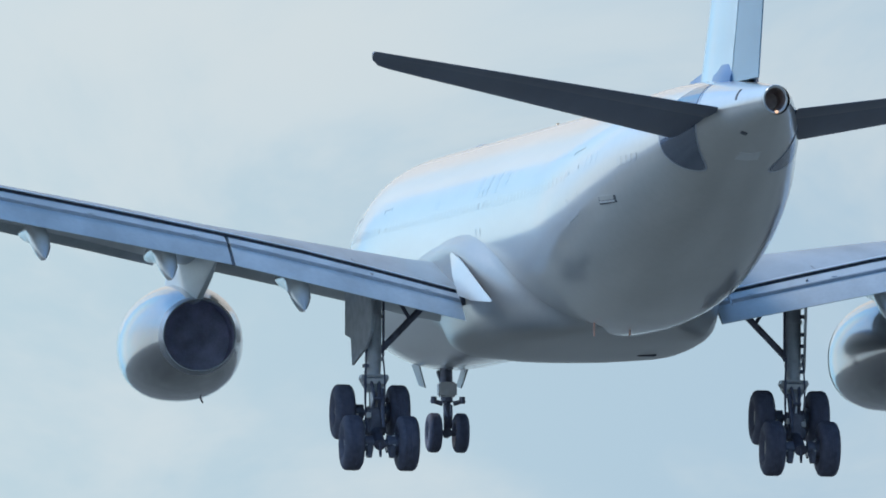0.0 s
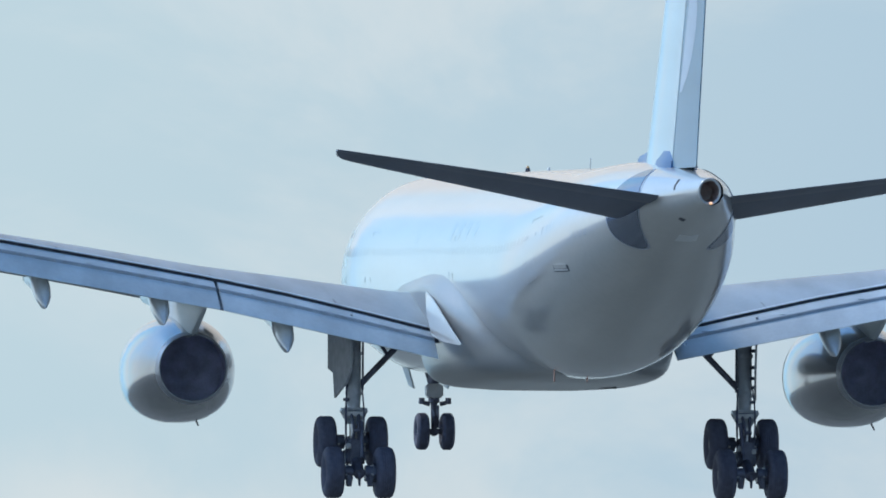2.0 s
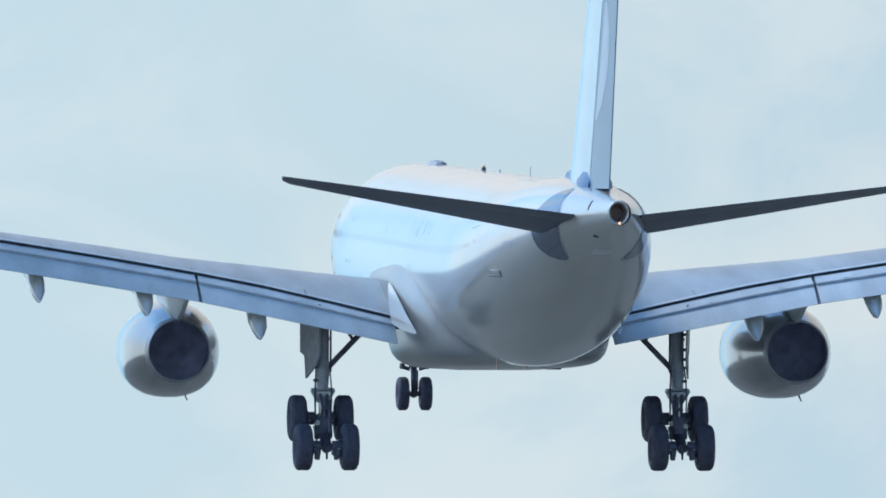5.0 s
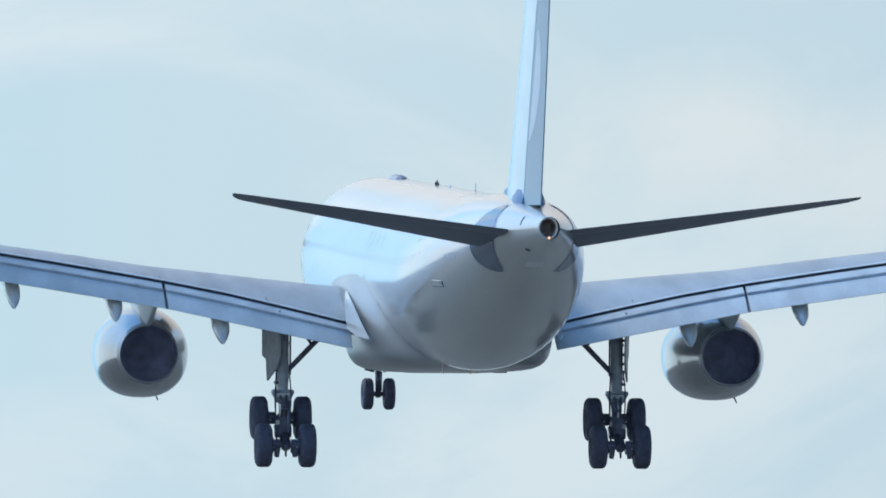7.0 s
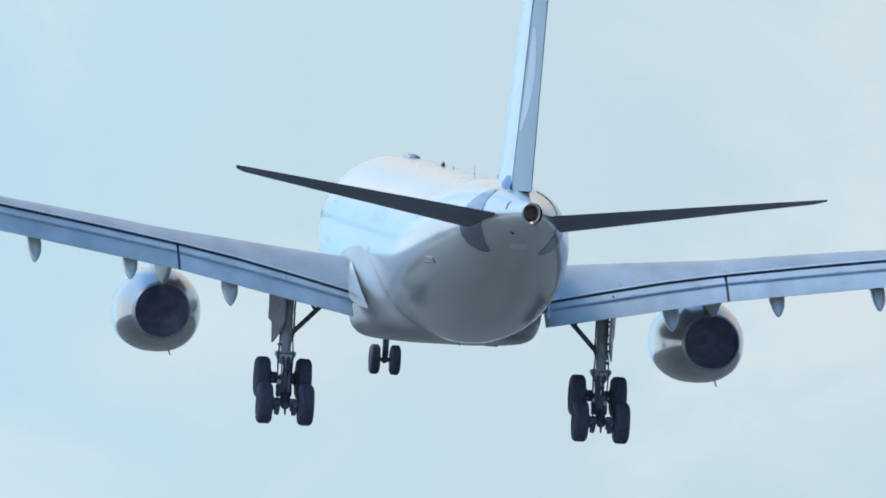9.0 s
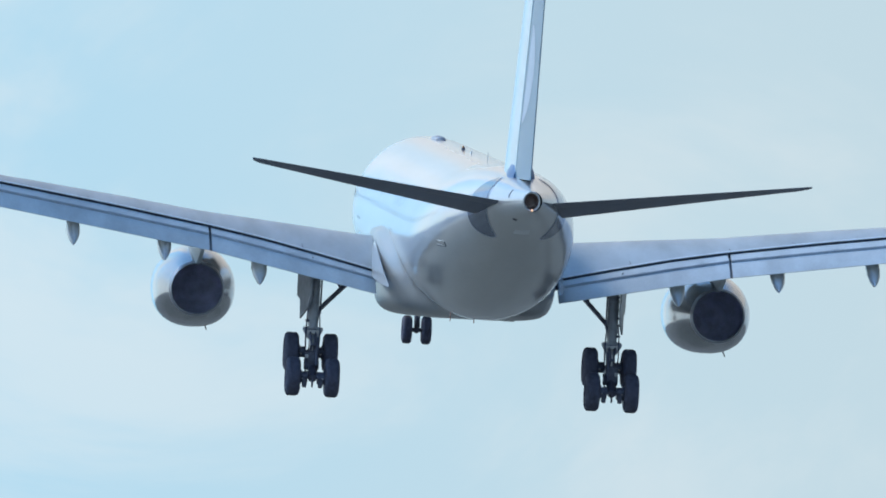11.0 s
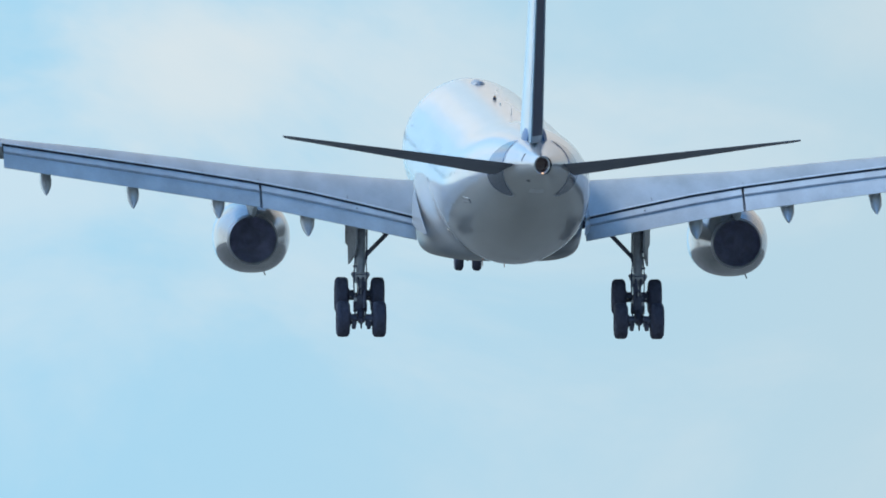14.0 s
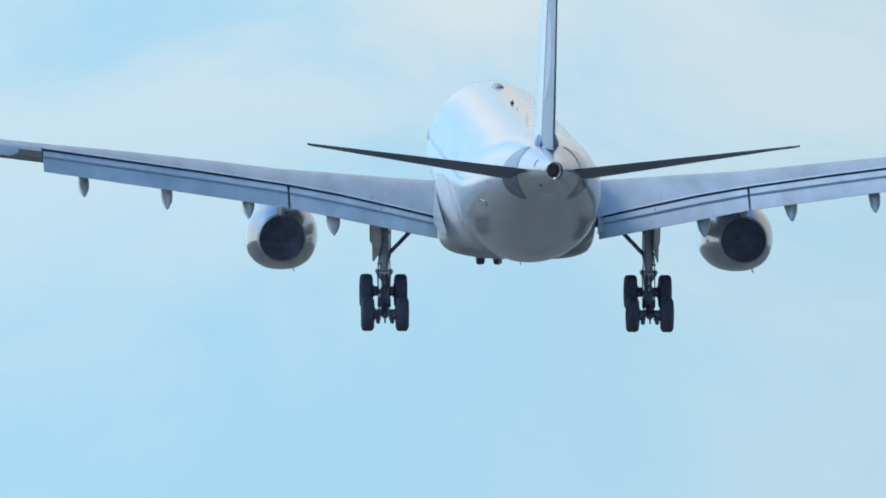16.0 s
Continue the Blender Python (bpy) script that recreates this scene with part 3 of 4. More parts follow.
# ---------------------------------------------------------------- engines
def build_engine(side):
    c = Vector((side * 9.42, 2.9, -2.6))
    def toe_in(bm):
        """Turns the engine's front slightly towards the hull."""
        for v in bm.verts:
            v.co.x -= side * 0.025 * (v.co.y - c.y)
        return bm

    outer = [(0.0, 0.93), (0.25, 0.985), (0.8, 1.12), (1.5, 1.27), (2.3, 1.40), (3.2, 1.485), (4.1, 1.52), (5.0, 1.51), (5.7, 1.46), (6.2, 1.38), (6.42, 1.28), (6.45, 1.22), (6.3, 1.15), (5.6, 1.16), (5.0, 1.2)]
    cowl = part("engine_nacelle", toe_in(revolve(outer[:12], c, 64, squash=0.955, flat=0.3)), NACELLE, airliner, "silver-grey glossy engine nacelle with a round open nozzle", sharp=60)
    part("nozzle_rim", revolve([(0.32, 1.008), (0.0, 0.945), (-0.03, 0.935), (-0.03, 0.905), (0.05, 0.90), (0.4, 0.95)], c, 64, squash=0.975), RIM_METAL, cowl, "thin dull metal nozzle rim")
    part("bypass_duct", revolve([(0.02, 0.903), (0.6, 0.96), (1.7, 1.02), (1.75, 0.001)], c, 64, squash=0.98), DUCT_GREY, cowl, "dark exhaust duct, its grey lifted for haze")
    part("exhaust_cone", revolve([(1.5, 0.001), (1.52, 0.06), (1.6, 0.2), (1.74, 0.45)], c, 32), DUCT_GREY, cowl, "dark exhaust cone")
    part("intake_lip", toe_in(revolve([(6.2, 1.39), (6.42, 1.29), (6.46, 1.22), (6.3, 1.15), (5.6, 1.16), (5.0, 1.2), (5.0, 0.001)], c, 64, squash=0.955, flat=0.3)), BARE, cowl, "polished intake lip")
    part("drain_mast", rod(c + Vector((0.55, 4.0, -1.25)), c + Vector((0.66, 3.85, -1.52)), 0.03, 0.02), STEEL, cowl)
    # pylon
    rings = []
    for y, top, bot, half in ((5.4, -0.85, -1.3, 0.12), (4.6, -0.5, -1.35, 0.2), (3.0, -0.3, -1.5, 0.27), (1.2, -0.3, -1.75, 0.24), (0.1, -0.35, -1.72, 0.2), (-1.0, -0.5, -1.45, 0.17), (-2.0, -0.55, -1.15, 0.14), (-2.9, -0.6, -0.9, 0.05)):
        ring = []
        for i in range(16):
            a = 2 * math.pi * i / 16
            ca, sa = math.cos(a), math.sin(a)
            wide = half * (1.0 if sa > -0.3 else 0.72)
            ring.append((c.x + wide * math.copysign(abs(ca) ** 0.6, ca), c.y + y, (top + bot) / 2 + (top - bot) / 2 * math.copysign(abs(sa) ** 0.6, sa)))
        rings.append(ring)
    part("pylon", loft(rings), FLAP_GREY, cowl, "pale grey engine pylon under the wing", sharp=45)


for side in (-1, 1):
    build_engine(side)


# ---------------------------------------------------------------- belly and wing roots
# distance behind the origin, half width of the fairing, height of its upper edge, depth of its floor
FAIRING = [(-15, 3.0, -0.6, 3.27), (-6, 3.14, -0.3, 3.27), (-2.4, 3.26, -0.15, 3.2), (0, 3.26, -0.32, 3.12), (2, 3.16, -0.72, 3.04), (3.6, 2.9, -1.2, 2.98),
           (5, 2.45, -1.75, 2.92), (6.5, 1.75, -2.25, 2.82), (8, 1.2, -2.6, 2.7), (12, 0.6, -2.8, 2.5)]


def build_belly():
    rings = []
    for y in [14.5 - 0.3 * i for i in range(76)]:
        ahead = max(0, min(1, (12.5 - y) / 11.0))
        swell = ahead**2 * (3 - 2 * ahead)
        top, bottom, half = smooth_at(HULL, y)
        lift = 0.016 * max(y, -11)
        bottom -= lift
        wide, edge, deep = [sum(lerp_rows(FAIRING, -y + k)[c] for k in (-0.7, 0, 0.7)) / 3 for c in (1, 2, 3)]
        ledge = math.degrees(math.atan2(wide, -edge))
        ring = []
        for i in range(101):
            a = radians(-112 + 224 * i / 100)        # from straight down
            round_r = 2.82 if y > -8 else 1 / math.sqrt((math.sin(a) / half) ** 2 + (math.cos(a) / -bottom) ** 2)
            boxy = ((abs(math.sin(a)) / wide) ** 8 + (max(0, math.cos(a)) / deep) ** 8) ** (-1 / 8) if abs(a) < math.pi / 2 else wide
            boxy *= 1.0 - 0.03 * max(0, min(1, (boxy * math.cos(a) + edge) / 2.0)) * max(0, min(1, abs(math.sin(a)) / 0.5 - 0.6))
            fade = max(0, min(1, (ledge + 4 - abs(math.degrees(a))) / 8))
            fade = fade * fade * (3 - 2 * fade)
            r = round_r - 0.03 + max(0, boxy - round_r + 0.03) * swell * fade
            ring.append((r * math.sin(a), y, lift - r * math.cos(a)))
        rings.append(ring + [(0, y, lift)])
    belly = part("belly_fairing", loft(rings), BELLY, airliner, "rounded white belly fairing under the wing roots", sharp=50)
    for x, y in ((-0.35, 0.0), (1.6, 0.0)):
        part("belly_vent", block(x - 0.22, x + 0.22, y - 0.2, y + 0.2, -3.112, -2.95, bevel=0.01), DARK, belly, "small dark vent under the belly")
    # thin white flag of sheet metal closing the flap's inner end
    upper = [(3.26, 1.0, -0.5), (3.28, -0.2, -0.68), (3.26, -1.5, -1.02), (3.18, -2.9, -1.5), (3.06, -4.2, -1.98)]
    lower = [(3.29, 1.0, -0.55), (3.42, -0.2, -1.15), (3.46, -1.4, -1.72), (3.33, -2.8, -1.92), (3.08, -4.2, -2.02)]
    for side in (-1, 1):
        rings = [[(side * u[0], u[1], u[2]), (side * w[0], w[1], w[2]), (side * (w[0] - 0.018), w[1], w[2]), (side * (u[0] - 0.018), u[1], u[2])] for u, w in zip(upper, lower)]
        part("root_closing_plate", loft(rings), WHITE, belly, "thin white plate at the wing root", sharp=50)


build_belly()


# ---------------------------------------------------------------- tail
def build_tailplane(side):
    # x, leading edge y z, trailing edge y z
    rows = [(0.5, -21.4, 0.98, -25.5, 1.52), (1.5, -22.0, 1.09, -25.75, 1.64), (8.9, -25.35, 2.38, -27.52, 2.55), (9.3, -25.85, 2.45, -27.62, 2.6), (9.55, -26.6, 2.53, -27.7, 2.63), (9.67, -27.35, 2.6, -27.75, 2.64)]
    def edges(x, f0, f1):
        _, y0, z0, y1, z1 = lerp_rows(rows, x)
        return (y0 + (y1 - y0) * f0, z0 + (z1 - z0) * f0), (y0 + (y1 - y0) * f1, z0 + (z1 - z0) * f1)
    thick = lambda x: 0.05 + 0.26 * (1 - x / 9.67)
    tail = part("horizontal_stabilizer", strip(side, spaced(0.5, 9.0, 14) + [9.3, 9.55, 9.67], lambda x: (*edges(x, 0, 0.78), thick(x) * 1.25)), TAIL_GREY, airliner, "swept grey tailplane with its underside's shade in the colour")
    part("elevator", strip(side, spaced(0.98, 8.6, 10), lambda x: (*edges(x, 0.7, 1.0), thick(x) * 0.42)), TAIL_GREY, tail, "grey elevator in the same shaded colour")
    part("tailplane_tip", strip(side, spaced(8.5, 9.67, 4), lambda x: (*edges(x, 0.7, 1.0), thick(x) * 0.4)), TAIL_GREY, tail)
    # polished plate on the hull round the tailplane's root
    mid = 3 if side > 0 else 177
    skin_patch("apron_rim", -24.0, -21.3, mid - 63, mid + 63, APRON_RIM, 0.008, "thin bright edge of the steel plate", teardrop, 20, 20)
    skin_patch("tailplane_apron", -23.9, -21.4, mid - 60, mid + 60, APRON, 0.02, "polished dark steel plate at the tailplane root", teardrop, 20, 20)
    return tail


for side in (-1, 1):
    build_tailplane(side)


def fin_at(z):
    """Leading and trailing edge y of the fin at height z, and its thickness."""
    s = (z - 2.3) / (12.4 - 2.3)
    return -18.3 - 6.9 * s, -25.6 - 3.3 * s, 0.40 - 0.22 * s


def fin_ring(z, f0, f1, widen=1.0, n=12, shift=0.0):
    y0, y1, t = fin_at(z)
    chord = y1 - y0
    side_pts = []
    for i in range(n + 1):
        s = f0 + (f1 - f0) * (1 - math.cos(math.pi * i / n)) / 2
        half = t * widen * (2.969 * math.sqrt(s) - 1.26 * s - 3.516 * s**2 + 2.843 * s**3 - 1.036 * s**4) + 0.015
        side_pts.append((half, y0 + chord * s - shift, z))
    return side_pts + [(-x, y, zz) for x, y, zz in side_pts[::-1]]


HINGE_Y, HINGE_Z, HINGE_LEAN = -23.3, 2.45, math.degrees(math.atan2(1.25 * 3.11, 10.1))


def build_fin():
    zs = spaced(2.2, 12.4, 14)
    fin = part("fin", loft([fin_ring(z, 0, 0.675) for z in zs]), FIN_BLUE, airliner, "light blue vertical fin", sharp=45)
    # fillet at the fin's foot
    rings = []
    for y, w, top in ((-16.0, 0.05, 2.82), (-17.5, 0.1, 2.9), (-19.5, 0.18, 2.95), (-21.2, 0.34, 3.05), (-22.4, 0.42, 3.12), (-23.1, 0.38, 3.05), (-23.4, 0.28, 2.85)):
        base = smooth_at(HULL, y)[0] - 0.25
        rings.append([(w * 1.25, y, base), (w * 1.1, y, base + 0.35), (w * 0.8, y, base + (top - base) * 0.7), (w * 0.35, y, top), (-w * 0.35, y, top), (-w * 0.8, y, base + (top - base) * 0.7), (-w * 1.1, y, base + 0.35), (-w * 1.25, y, base)])
    part("fin_fillet", loft(rings), DEEP_BLUE, fin, "darker blue fairing at the foot of the fin", sharp=60)
    # rudder: its own space has the hinge's foot as origin
    bm = loft([fin_ring(z, 0.685, 1.0) for z in spaced(2.33, 12.3, 14)])
    bmesh.ops.translate(bm, verts=bm.verts, vec=(0, -HINGE_Y, -HINGE_Z))
    rudder = part("rudder", bm, BLUE, airliner, "light blue rudder")
    mark = bmesh.new()
    grid = []
    for i in range(9):
        u = i / 8
        z = 4.3 + 3.4 * u
        y0, y1, t = fin_at(z)
        row = []
        for j in range(5):
            s = 0.70 + (0.03 + 0.13 * math.sin(math.pi * u) ** 0.7) * j / 4 + 0.05 * u
            half = t * (2.969 * math.sqrt(s) - 1.26 * s - 3.516 * s**2 + 2.843 * s**3 - 1.036 * s**4) + 0.019
            row.append(mark.verts.new((-half, y0 + (y1 - y0) * s - HINGE_Y, z - HINGE_Z)))
        grid.append(row)
    for i in range(8):
        for j in range(4):
            mark.faces.new((grid[i][j], grid[i + 1][j], grid[i + 1][j + 1], grid[i][j + 1]))
    part("painted_emblem", mark, EMBLEM, rudder, "pale curved emblem painted on the rudder")
    # dark sheet over the far face, the shade there put into its colour
    back = bmesh.new()
    grid = []
    for i in range(21):
        z = 2.6 + 9.6 * i / 20
        y0, y1, t = fin_at(z)
        row = []
        for j in range(9):
            f = 0.70 + 0.285 * j / 8
            half = t * (2.969 * math.sqrt(f) - 1.26 * f - 3.516 * f**2 + 2.843 * f**3 - 1.036 * f**4) + 0.019
            row.append(back.verts.new((half, y0 + (y1 - y0) * f - HINGE_Y, z - HINGE_Z)))
        grid.append(row)
    for i in range(20):
        for j in range(8):
            back.faces.new((grid[i][j], grid[i + 1][j], grid[i + 1][j + 1], grid[i][j + 1]))
    part("far_face_shade", back, FAR_SHADE, rudder, "dark navy sheet carrying the shade of the rudder's far face")
    return rudder


rudder = build_fin()


# ---------------------------------------------------------------- landing gear
def tyre_mesh(radius, wide, rim):
    h = wide / 2
    prof = [(-h * 0.55, rim), (-h * 0.8, rim + 0.04), (-h, rim + (radius - rim) * 0.4), (-h * 0.98, rim + (radius - rim) * 0.68), (-h * 0.82, radius - 0.045), (-h * 0.6, radius - 0.008)]
    for g in (-0.36, -0.12, 0.12, 0.36):
        prof += [(h * (g - 0.05), radius), (h * (g - 0.02), radius - 0.014), (h * (g + 0.02), radius - 0.014), (h * (g + 0.05), radius)]
    prof += [(-u, r) for u, r in prof[:6][::-1]]
    return revolve(prof, (0, 0, 0), 40, axis="x")


def rim_mesh(rim, wide):
    h = wide / 2
    return revolve([(-h * 0.5, 0.001), (-h * 0.55, rim * 0.35), (-h * 0.25, rim * 0.5), (-h * 0.2, rim * 0.8), (-h * 0.58, rim * 0.95), (-h * 0.58, rim * 1.02),
                    (h * 0.58, rim * 1.02), (h * 0.58, rim * 0.95), (h * 0.2, rim * 0.8), (h * 0.25, rim * 0.5), (h * 0.55, rim * 0.35), (h * 0.5, 0.001)], (0, 0, 0), 28, axis="x")


def wheels(parent, places, radius, wide, rim):
    shared = {}
    for p in places:
        for name, make, mat, label in (("tyre", lambda: tyre_mesh(radius, wide, rim), RUBBER, "black rubber tyre"), ("wheel_rim", lambda: rim_mesh(rim, wide), GEAR_WHITE, "worn pale wheel rim")):
            ob = part(name, shared.get(name) or make(), mat, parent, label)
            shared[name] = ob.data
            ob.location = p


def build_main_gear(side):
    x = side * 5.38
    rear, front = Vector((x, -1.0, -5.45)), Vector((x, 0.6, -4.6))
    mid = (rear + front) / 2
    knee = Vector((x, 0.0, -3.75))
    bm = rod((x, 0.1, -1.2), (x, 0.05, -3.3), 0.2, 0.2)
    rod((x, 0.05, -3.3), knee, 0.2, 0.17, bm)
    for z, r in ((-2.2, 0.225), (-3.28, 0.23), (-3.72, 0.25), (-4.0, 0.24)):
        rod((x, 0.03, z - 0.05), (x, 0.03, z + 0.05), r, r, bm)
    gear = part("main_landing_gear", bm, GEAR_GREY, airliner, "extended main landing gear leg with four wheels")
    part("shock_piston", rod(knee + Vector((0, 0, -0.1)), mid + Vector((0, 0, 0.1)), 0.135, 0.125), BARE, gear, "bright steel shock absorber piston")
    flange = lambda dy: [(x - 0.16, dy, -4.12), (x + 0.16, dy, -4.12), (x + 0.36, dy, -3.78), (x + 0.33, dy, -3.68), (x - 0.33, dy, -3.68), (x - 0.36, dy, -3.78)]
    part("leg_flange", loft([flange(-0.22), flange(0.2)]), GEAR_GREY, gear, "flared grey foot of the gear leg", smooth=False)
    bm = rod(rear + Vector((0, -0.12, -0.05)), front + Vector((0, 0.12, 0.05)), 0.15, 0.13)
    rod(mid + Vector((-0.26, 0, 0)), mid + Vector((0.26, 0, 0)), 0.19, 0.19, bm)
    for p in (rear, front):
        rod(p - Vector((0.62, 0, 0)), p + Vector((0.62, 0, 0)), 0.085, 0.085, bm)
        for dx in (-0.3, 0.3):
            rod(p + Vector((dx - 0.12, 0, 0)), p + Vector((dx + 0.12, 0, 0)), 0.2, 0.2, bm)
    part("bogie_beam", bm, STEEL, gear, "tilted dark steel bogie beam")
    # brake rods, torque links, hoses
    for dx in (-0.2, 0.2):
        part("brake_rod", rod(rear + Vector((dx, 0.05, -0.22)), front + Vector((dx, -0.1, -0.25)), 0.03, 0.03, n=8), STEEL, gear, "thin brake rod under the bogie")
        part("brake_strut", rod(front + Vector((dx, -0.1, -0.25)), mid + Vector((dx * 0.8, 0, 0.25)), 0.025, 0.025, n=8), STEEL, gear)
        part("brake_lever", rod(rear + Vector((dx, -0.18, -0.1)), rear + Vector((dx * 1.2, -0.2, -0.38)), 0.035, 0.02, n=8), STEEL, gear)
    part("tow_lug", rod(rear + Vector((0, -0.15, 0)), rear + Vector((0, -0.2, -0.36)), 0.05, 0.03, n=8), STEEL, gear)
    for p in (rear, front):
        for dx in (-0.44, 0.44):
            part("brake_pack", rod(p + Vector((dx - 0.05, 0, 0)), p + Vector((dx + 0.05, 0, 0)), 0.26, 0.26, n=20), STEEL, gear, "round dark brake pack beside the wheel")
    part("bogie_yoke", block(x - 0.21, x + 0.21, mid.y - 0.3, mid.y + 0.3, mid.z - 0.2, mid.z + 0.5, bevel=0.07), STEEL, gear, "dark forged yoke round the bogie pivot")
    part("pitch_trimmer", rod((x - side * 0.16, -0.3, -4.05), (x - side * 0.14, -0.75, -5.05), 0.065, 0.05, n=10), STEEL, gear, "dark pitch trimmer cylinder")
    for dx in (-0.3, 0.3):
        part("axle_fitting", block(x + dx - 0.07, x + dx + 0.07, rear.y - 0.3, rear.y - 0.1, rear.z - 0.38, rear.z - 0.05, bevel=0.03), STEEL, gear, "dark brake linkage under the rear axle")
    # pale brake pistons on the inner faces, valve blocks and a junction box on the beam
    for p in (rear, front):
        for dx in (-0.37, 0.37):
            for turn in (20, 110, 200, 290):
                c = p + Vector((dx, 0.17 * math.cos(radians(turn)), 0.17 * math.sin(radians(turn))))
                part("brake_piston", rod(c - Vector((0.05, 0, 0)), c + Vector((0.05, 0, 0)), 0.045, 0.04, n=8), GEAR_WHITE, gear, "small pale brake piston")
    for dx, dz in ((-0.2, 0.3), (0.18, 0.22), (-0.16, -0.3)):
        part("valve_block", block(x + dx - 0.06, x + dx + 0.06, mid.y - 0.35, mid.y - 0.2, mid.z + dz - 0.07, mid.z + dz + 0.07, bevel=0.015), GEAR_WHITE, gear, "small pale hydraulic valve block")
    for k, z in enumerate((-1.75, -2.05, -2.5, -2.8, -3.05, -3.45)):
        part("pipe_clamp", block(x + side * (0.14 if k % 2 else 0.18), x + side * 0.28, -0.12, 0.1, z - 0.05, z + 0.04, bevel=0.012), STEEL, gear, "dark pipe clamp on the gear leg")
    bm = bmesh.new()
    for dx in (-0.11, 0.11):
        rod((x + dx, -0.18, -3.78), (x + dx * 0.5, -0.55, -4.3), 0.05, 0.04, bm, 8)
        rod((x + dx * 0.5, -0.55, -4.3), (x + dx, -0.2, -4.85), 0.04, 0.05, bm, 8)
    rod((x - 0.2, -0.2, -3.8), (x + 0.2, -0.2, -3.8), 0.05, 0.05, bm, 8)
    rod((x - 0.1, -0.56, -4.3), (x + 0.1, -0.56, -4.3), 0.05, 0.05, bm, 8)
    part("torque_link", bm, STEEL, gear, "scissor-shaped torque link")
    for dx, sway in ((-0.22, -0.03), (-0.2, -0.07), (0.2, 0.04)):
        rings = []
        for k in range(9):
            q = k / 8
            c = (x + dx + sway * math.sin(math.pi * q), -0.1 - 0.2 * math.sin(math.pi * q), -3.1 - 1.75 * q)
            rings.append([(c[0] + 0.022 * math.cos(math.pi * i / 4), c[1] + 0.022 * math.sin(math.pi * i / 4), c[2]) for i in range(8)])
        bm = loft(rings)
        part("brake_hose", bm, RUBBER, gear, "hanging black brake hose")
    part("hydraulic_pipe", rod((x - side * 0.24, 0.0, -1.6), (x - side * 0.24, 0.0, -3.2), 0.03, 0.03, n=6), RUBBER, gear)
    part("leg_collar", block(x - 0.3, x + 0.3, -0.28, 0.25, -3.98, -3.72, bevel=0.06), GEAR_WHITE, gear, "worn pale collar of the gear leg")
    bm = rod((x - side * 0.1, 0.2, -3.15), (x - side * 1.7, 0.3, -1.5), 0.085, 0.085)
    rod((x - side * 0.95, 0.25, -2.25), (x - side * 0.55, 0.2, -1.6), 0.05, 0.05, bm, 10)
    part("side_brace", bm, STEEL, gear, "slanting side brace of the gear leg")
    # leg door, hung outboard
    xo = x + side * 0.37
    ring = lambda dx: [(xo + dx + side * 0.16, 1.25, -1.15), (xo + dx + side * 0.14, 1.35, -2.6), (xo + dx + side * 0.06, 0.9, -2.72), (xo + dx + side * 0.04, 0.75, -3.4), (xo + dx - side * 0.14, -0.35, -3.0), (xo + dx - side * 0.2, -0.75, -2.6), (xo + dx - side * 0.18, -0.85, -1.15)]
    part("leg_door", loft([ring(-0.03), ring(0.03)]), GEAR_GREY, gear, "pale grey leg door with a stepped lower edge", smooth=False)
    for z in (-1.9, -2.6):
        part("door_link", rod((x, 0, z), (xo - side * 0.09, 0.1, z + 0.1), 0.035, 0.035, n=8), STEEL, gear)
    wheels(gear, [p + Vector((dx, 0, 0)) for p in (rear, front) for dx in (-0.7, 0.7)], 0.7, 0.52, 0.3)


for side in (-1, 1):
    build_main_gear(side)


def build_nose_gear():
    y, axle = 22.18, -4.07
    bm = rod((0, y + 0.3, -2.0), (0, y + 0.1, -3.25), 0.17, 0.16)
    rod((0, y + 0.1, -3.25), (0, y, axle), 0.1, 0.09, bm)
    rod((-0.3, y, axle), (0.3, y, axle), 0.08, 0.08, bm)
    rod((0, y - 0.12, axle), (0, y + 0.12, axle - 0.02), 0.12, 0.12, bm)
    gear = part("nose_landing_gear", bm, STEEL, airliner, "extended nose gear leg with two wheels")
    part("steering_collar", block(-0.24, 0.24, y - 0.12, y + 0.3, -3.12, -2.72, bevel=0.05), GEAR_WHITE, gear, "pale steering collar")
    for s in (-1, 1):
        bm = rod((s * 0.15, y - 0.05, -3.3), (s * 0.46, y - 0.1, -3.22), 0.07, 0.05, n=10)
        rod((s * 0.38, y - 0.1, -3.3), (s * 0.38, y - 0.1, -3.12), 0.08, 0.08, bm, 10)
        part("steering_actuator", bm, STEEL, gear, "stubby steering actuator beside the nose gear leg")
        bm = rod((s * 0.08, y - 0.15, -3.35), (s * 0.05, y - 0.4, -3.65), 0.035, 0.03, n=8)
        rod((s * 0.05, y - 0.4, -3.65), (s * 0.08, y - 0.12, -3.95), 0.03, 0.035, bm, 8)
        part("torque_link", bm, STEEL, gear, "bent torque link of the nose gear")
    part("drag_strut", rod((0, y + 0.3, -3.0), (0, y + 1.5, -2.4), 0.07, 0.07, n=10), STEEL, gear, "slanting drag strut of the nose gear")
    for s in (-1, 1):
        ring = lambda dx: [(s * (0.68 + dx), y + 0.6, -2.2), (s * (0.68 + dx), y + 1.7, -2.2), (s * (0.5 + dx), y + 1.6, -2.75), (s * (0.48 + dx), y + 0.7, -2.85)]
        part("nose_gear_door", loft([ring(-0.02), ring(0.02)]), WING_GREY, gear, "open grey nose gear door", smooth=False)
    wheels(gear, [Vector((s * 0.36, y, axle)) for s in (-1, 1)], 0.525, 0.36, 0.22)


build_nose_gear()


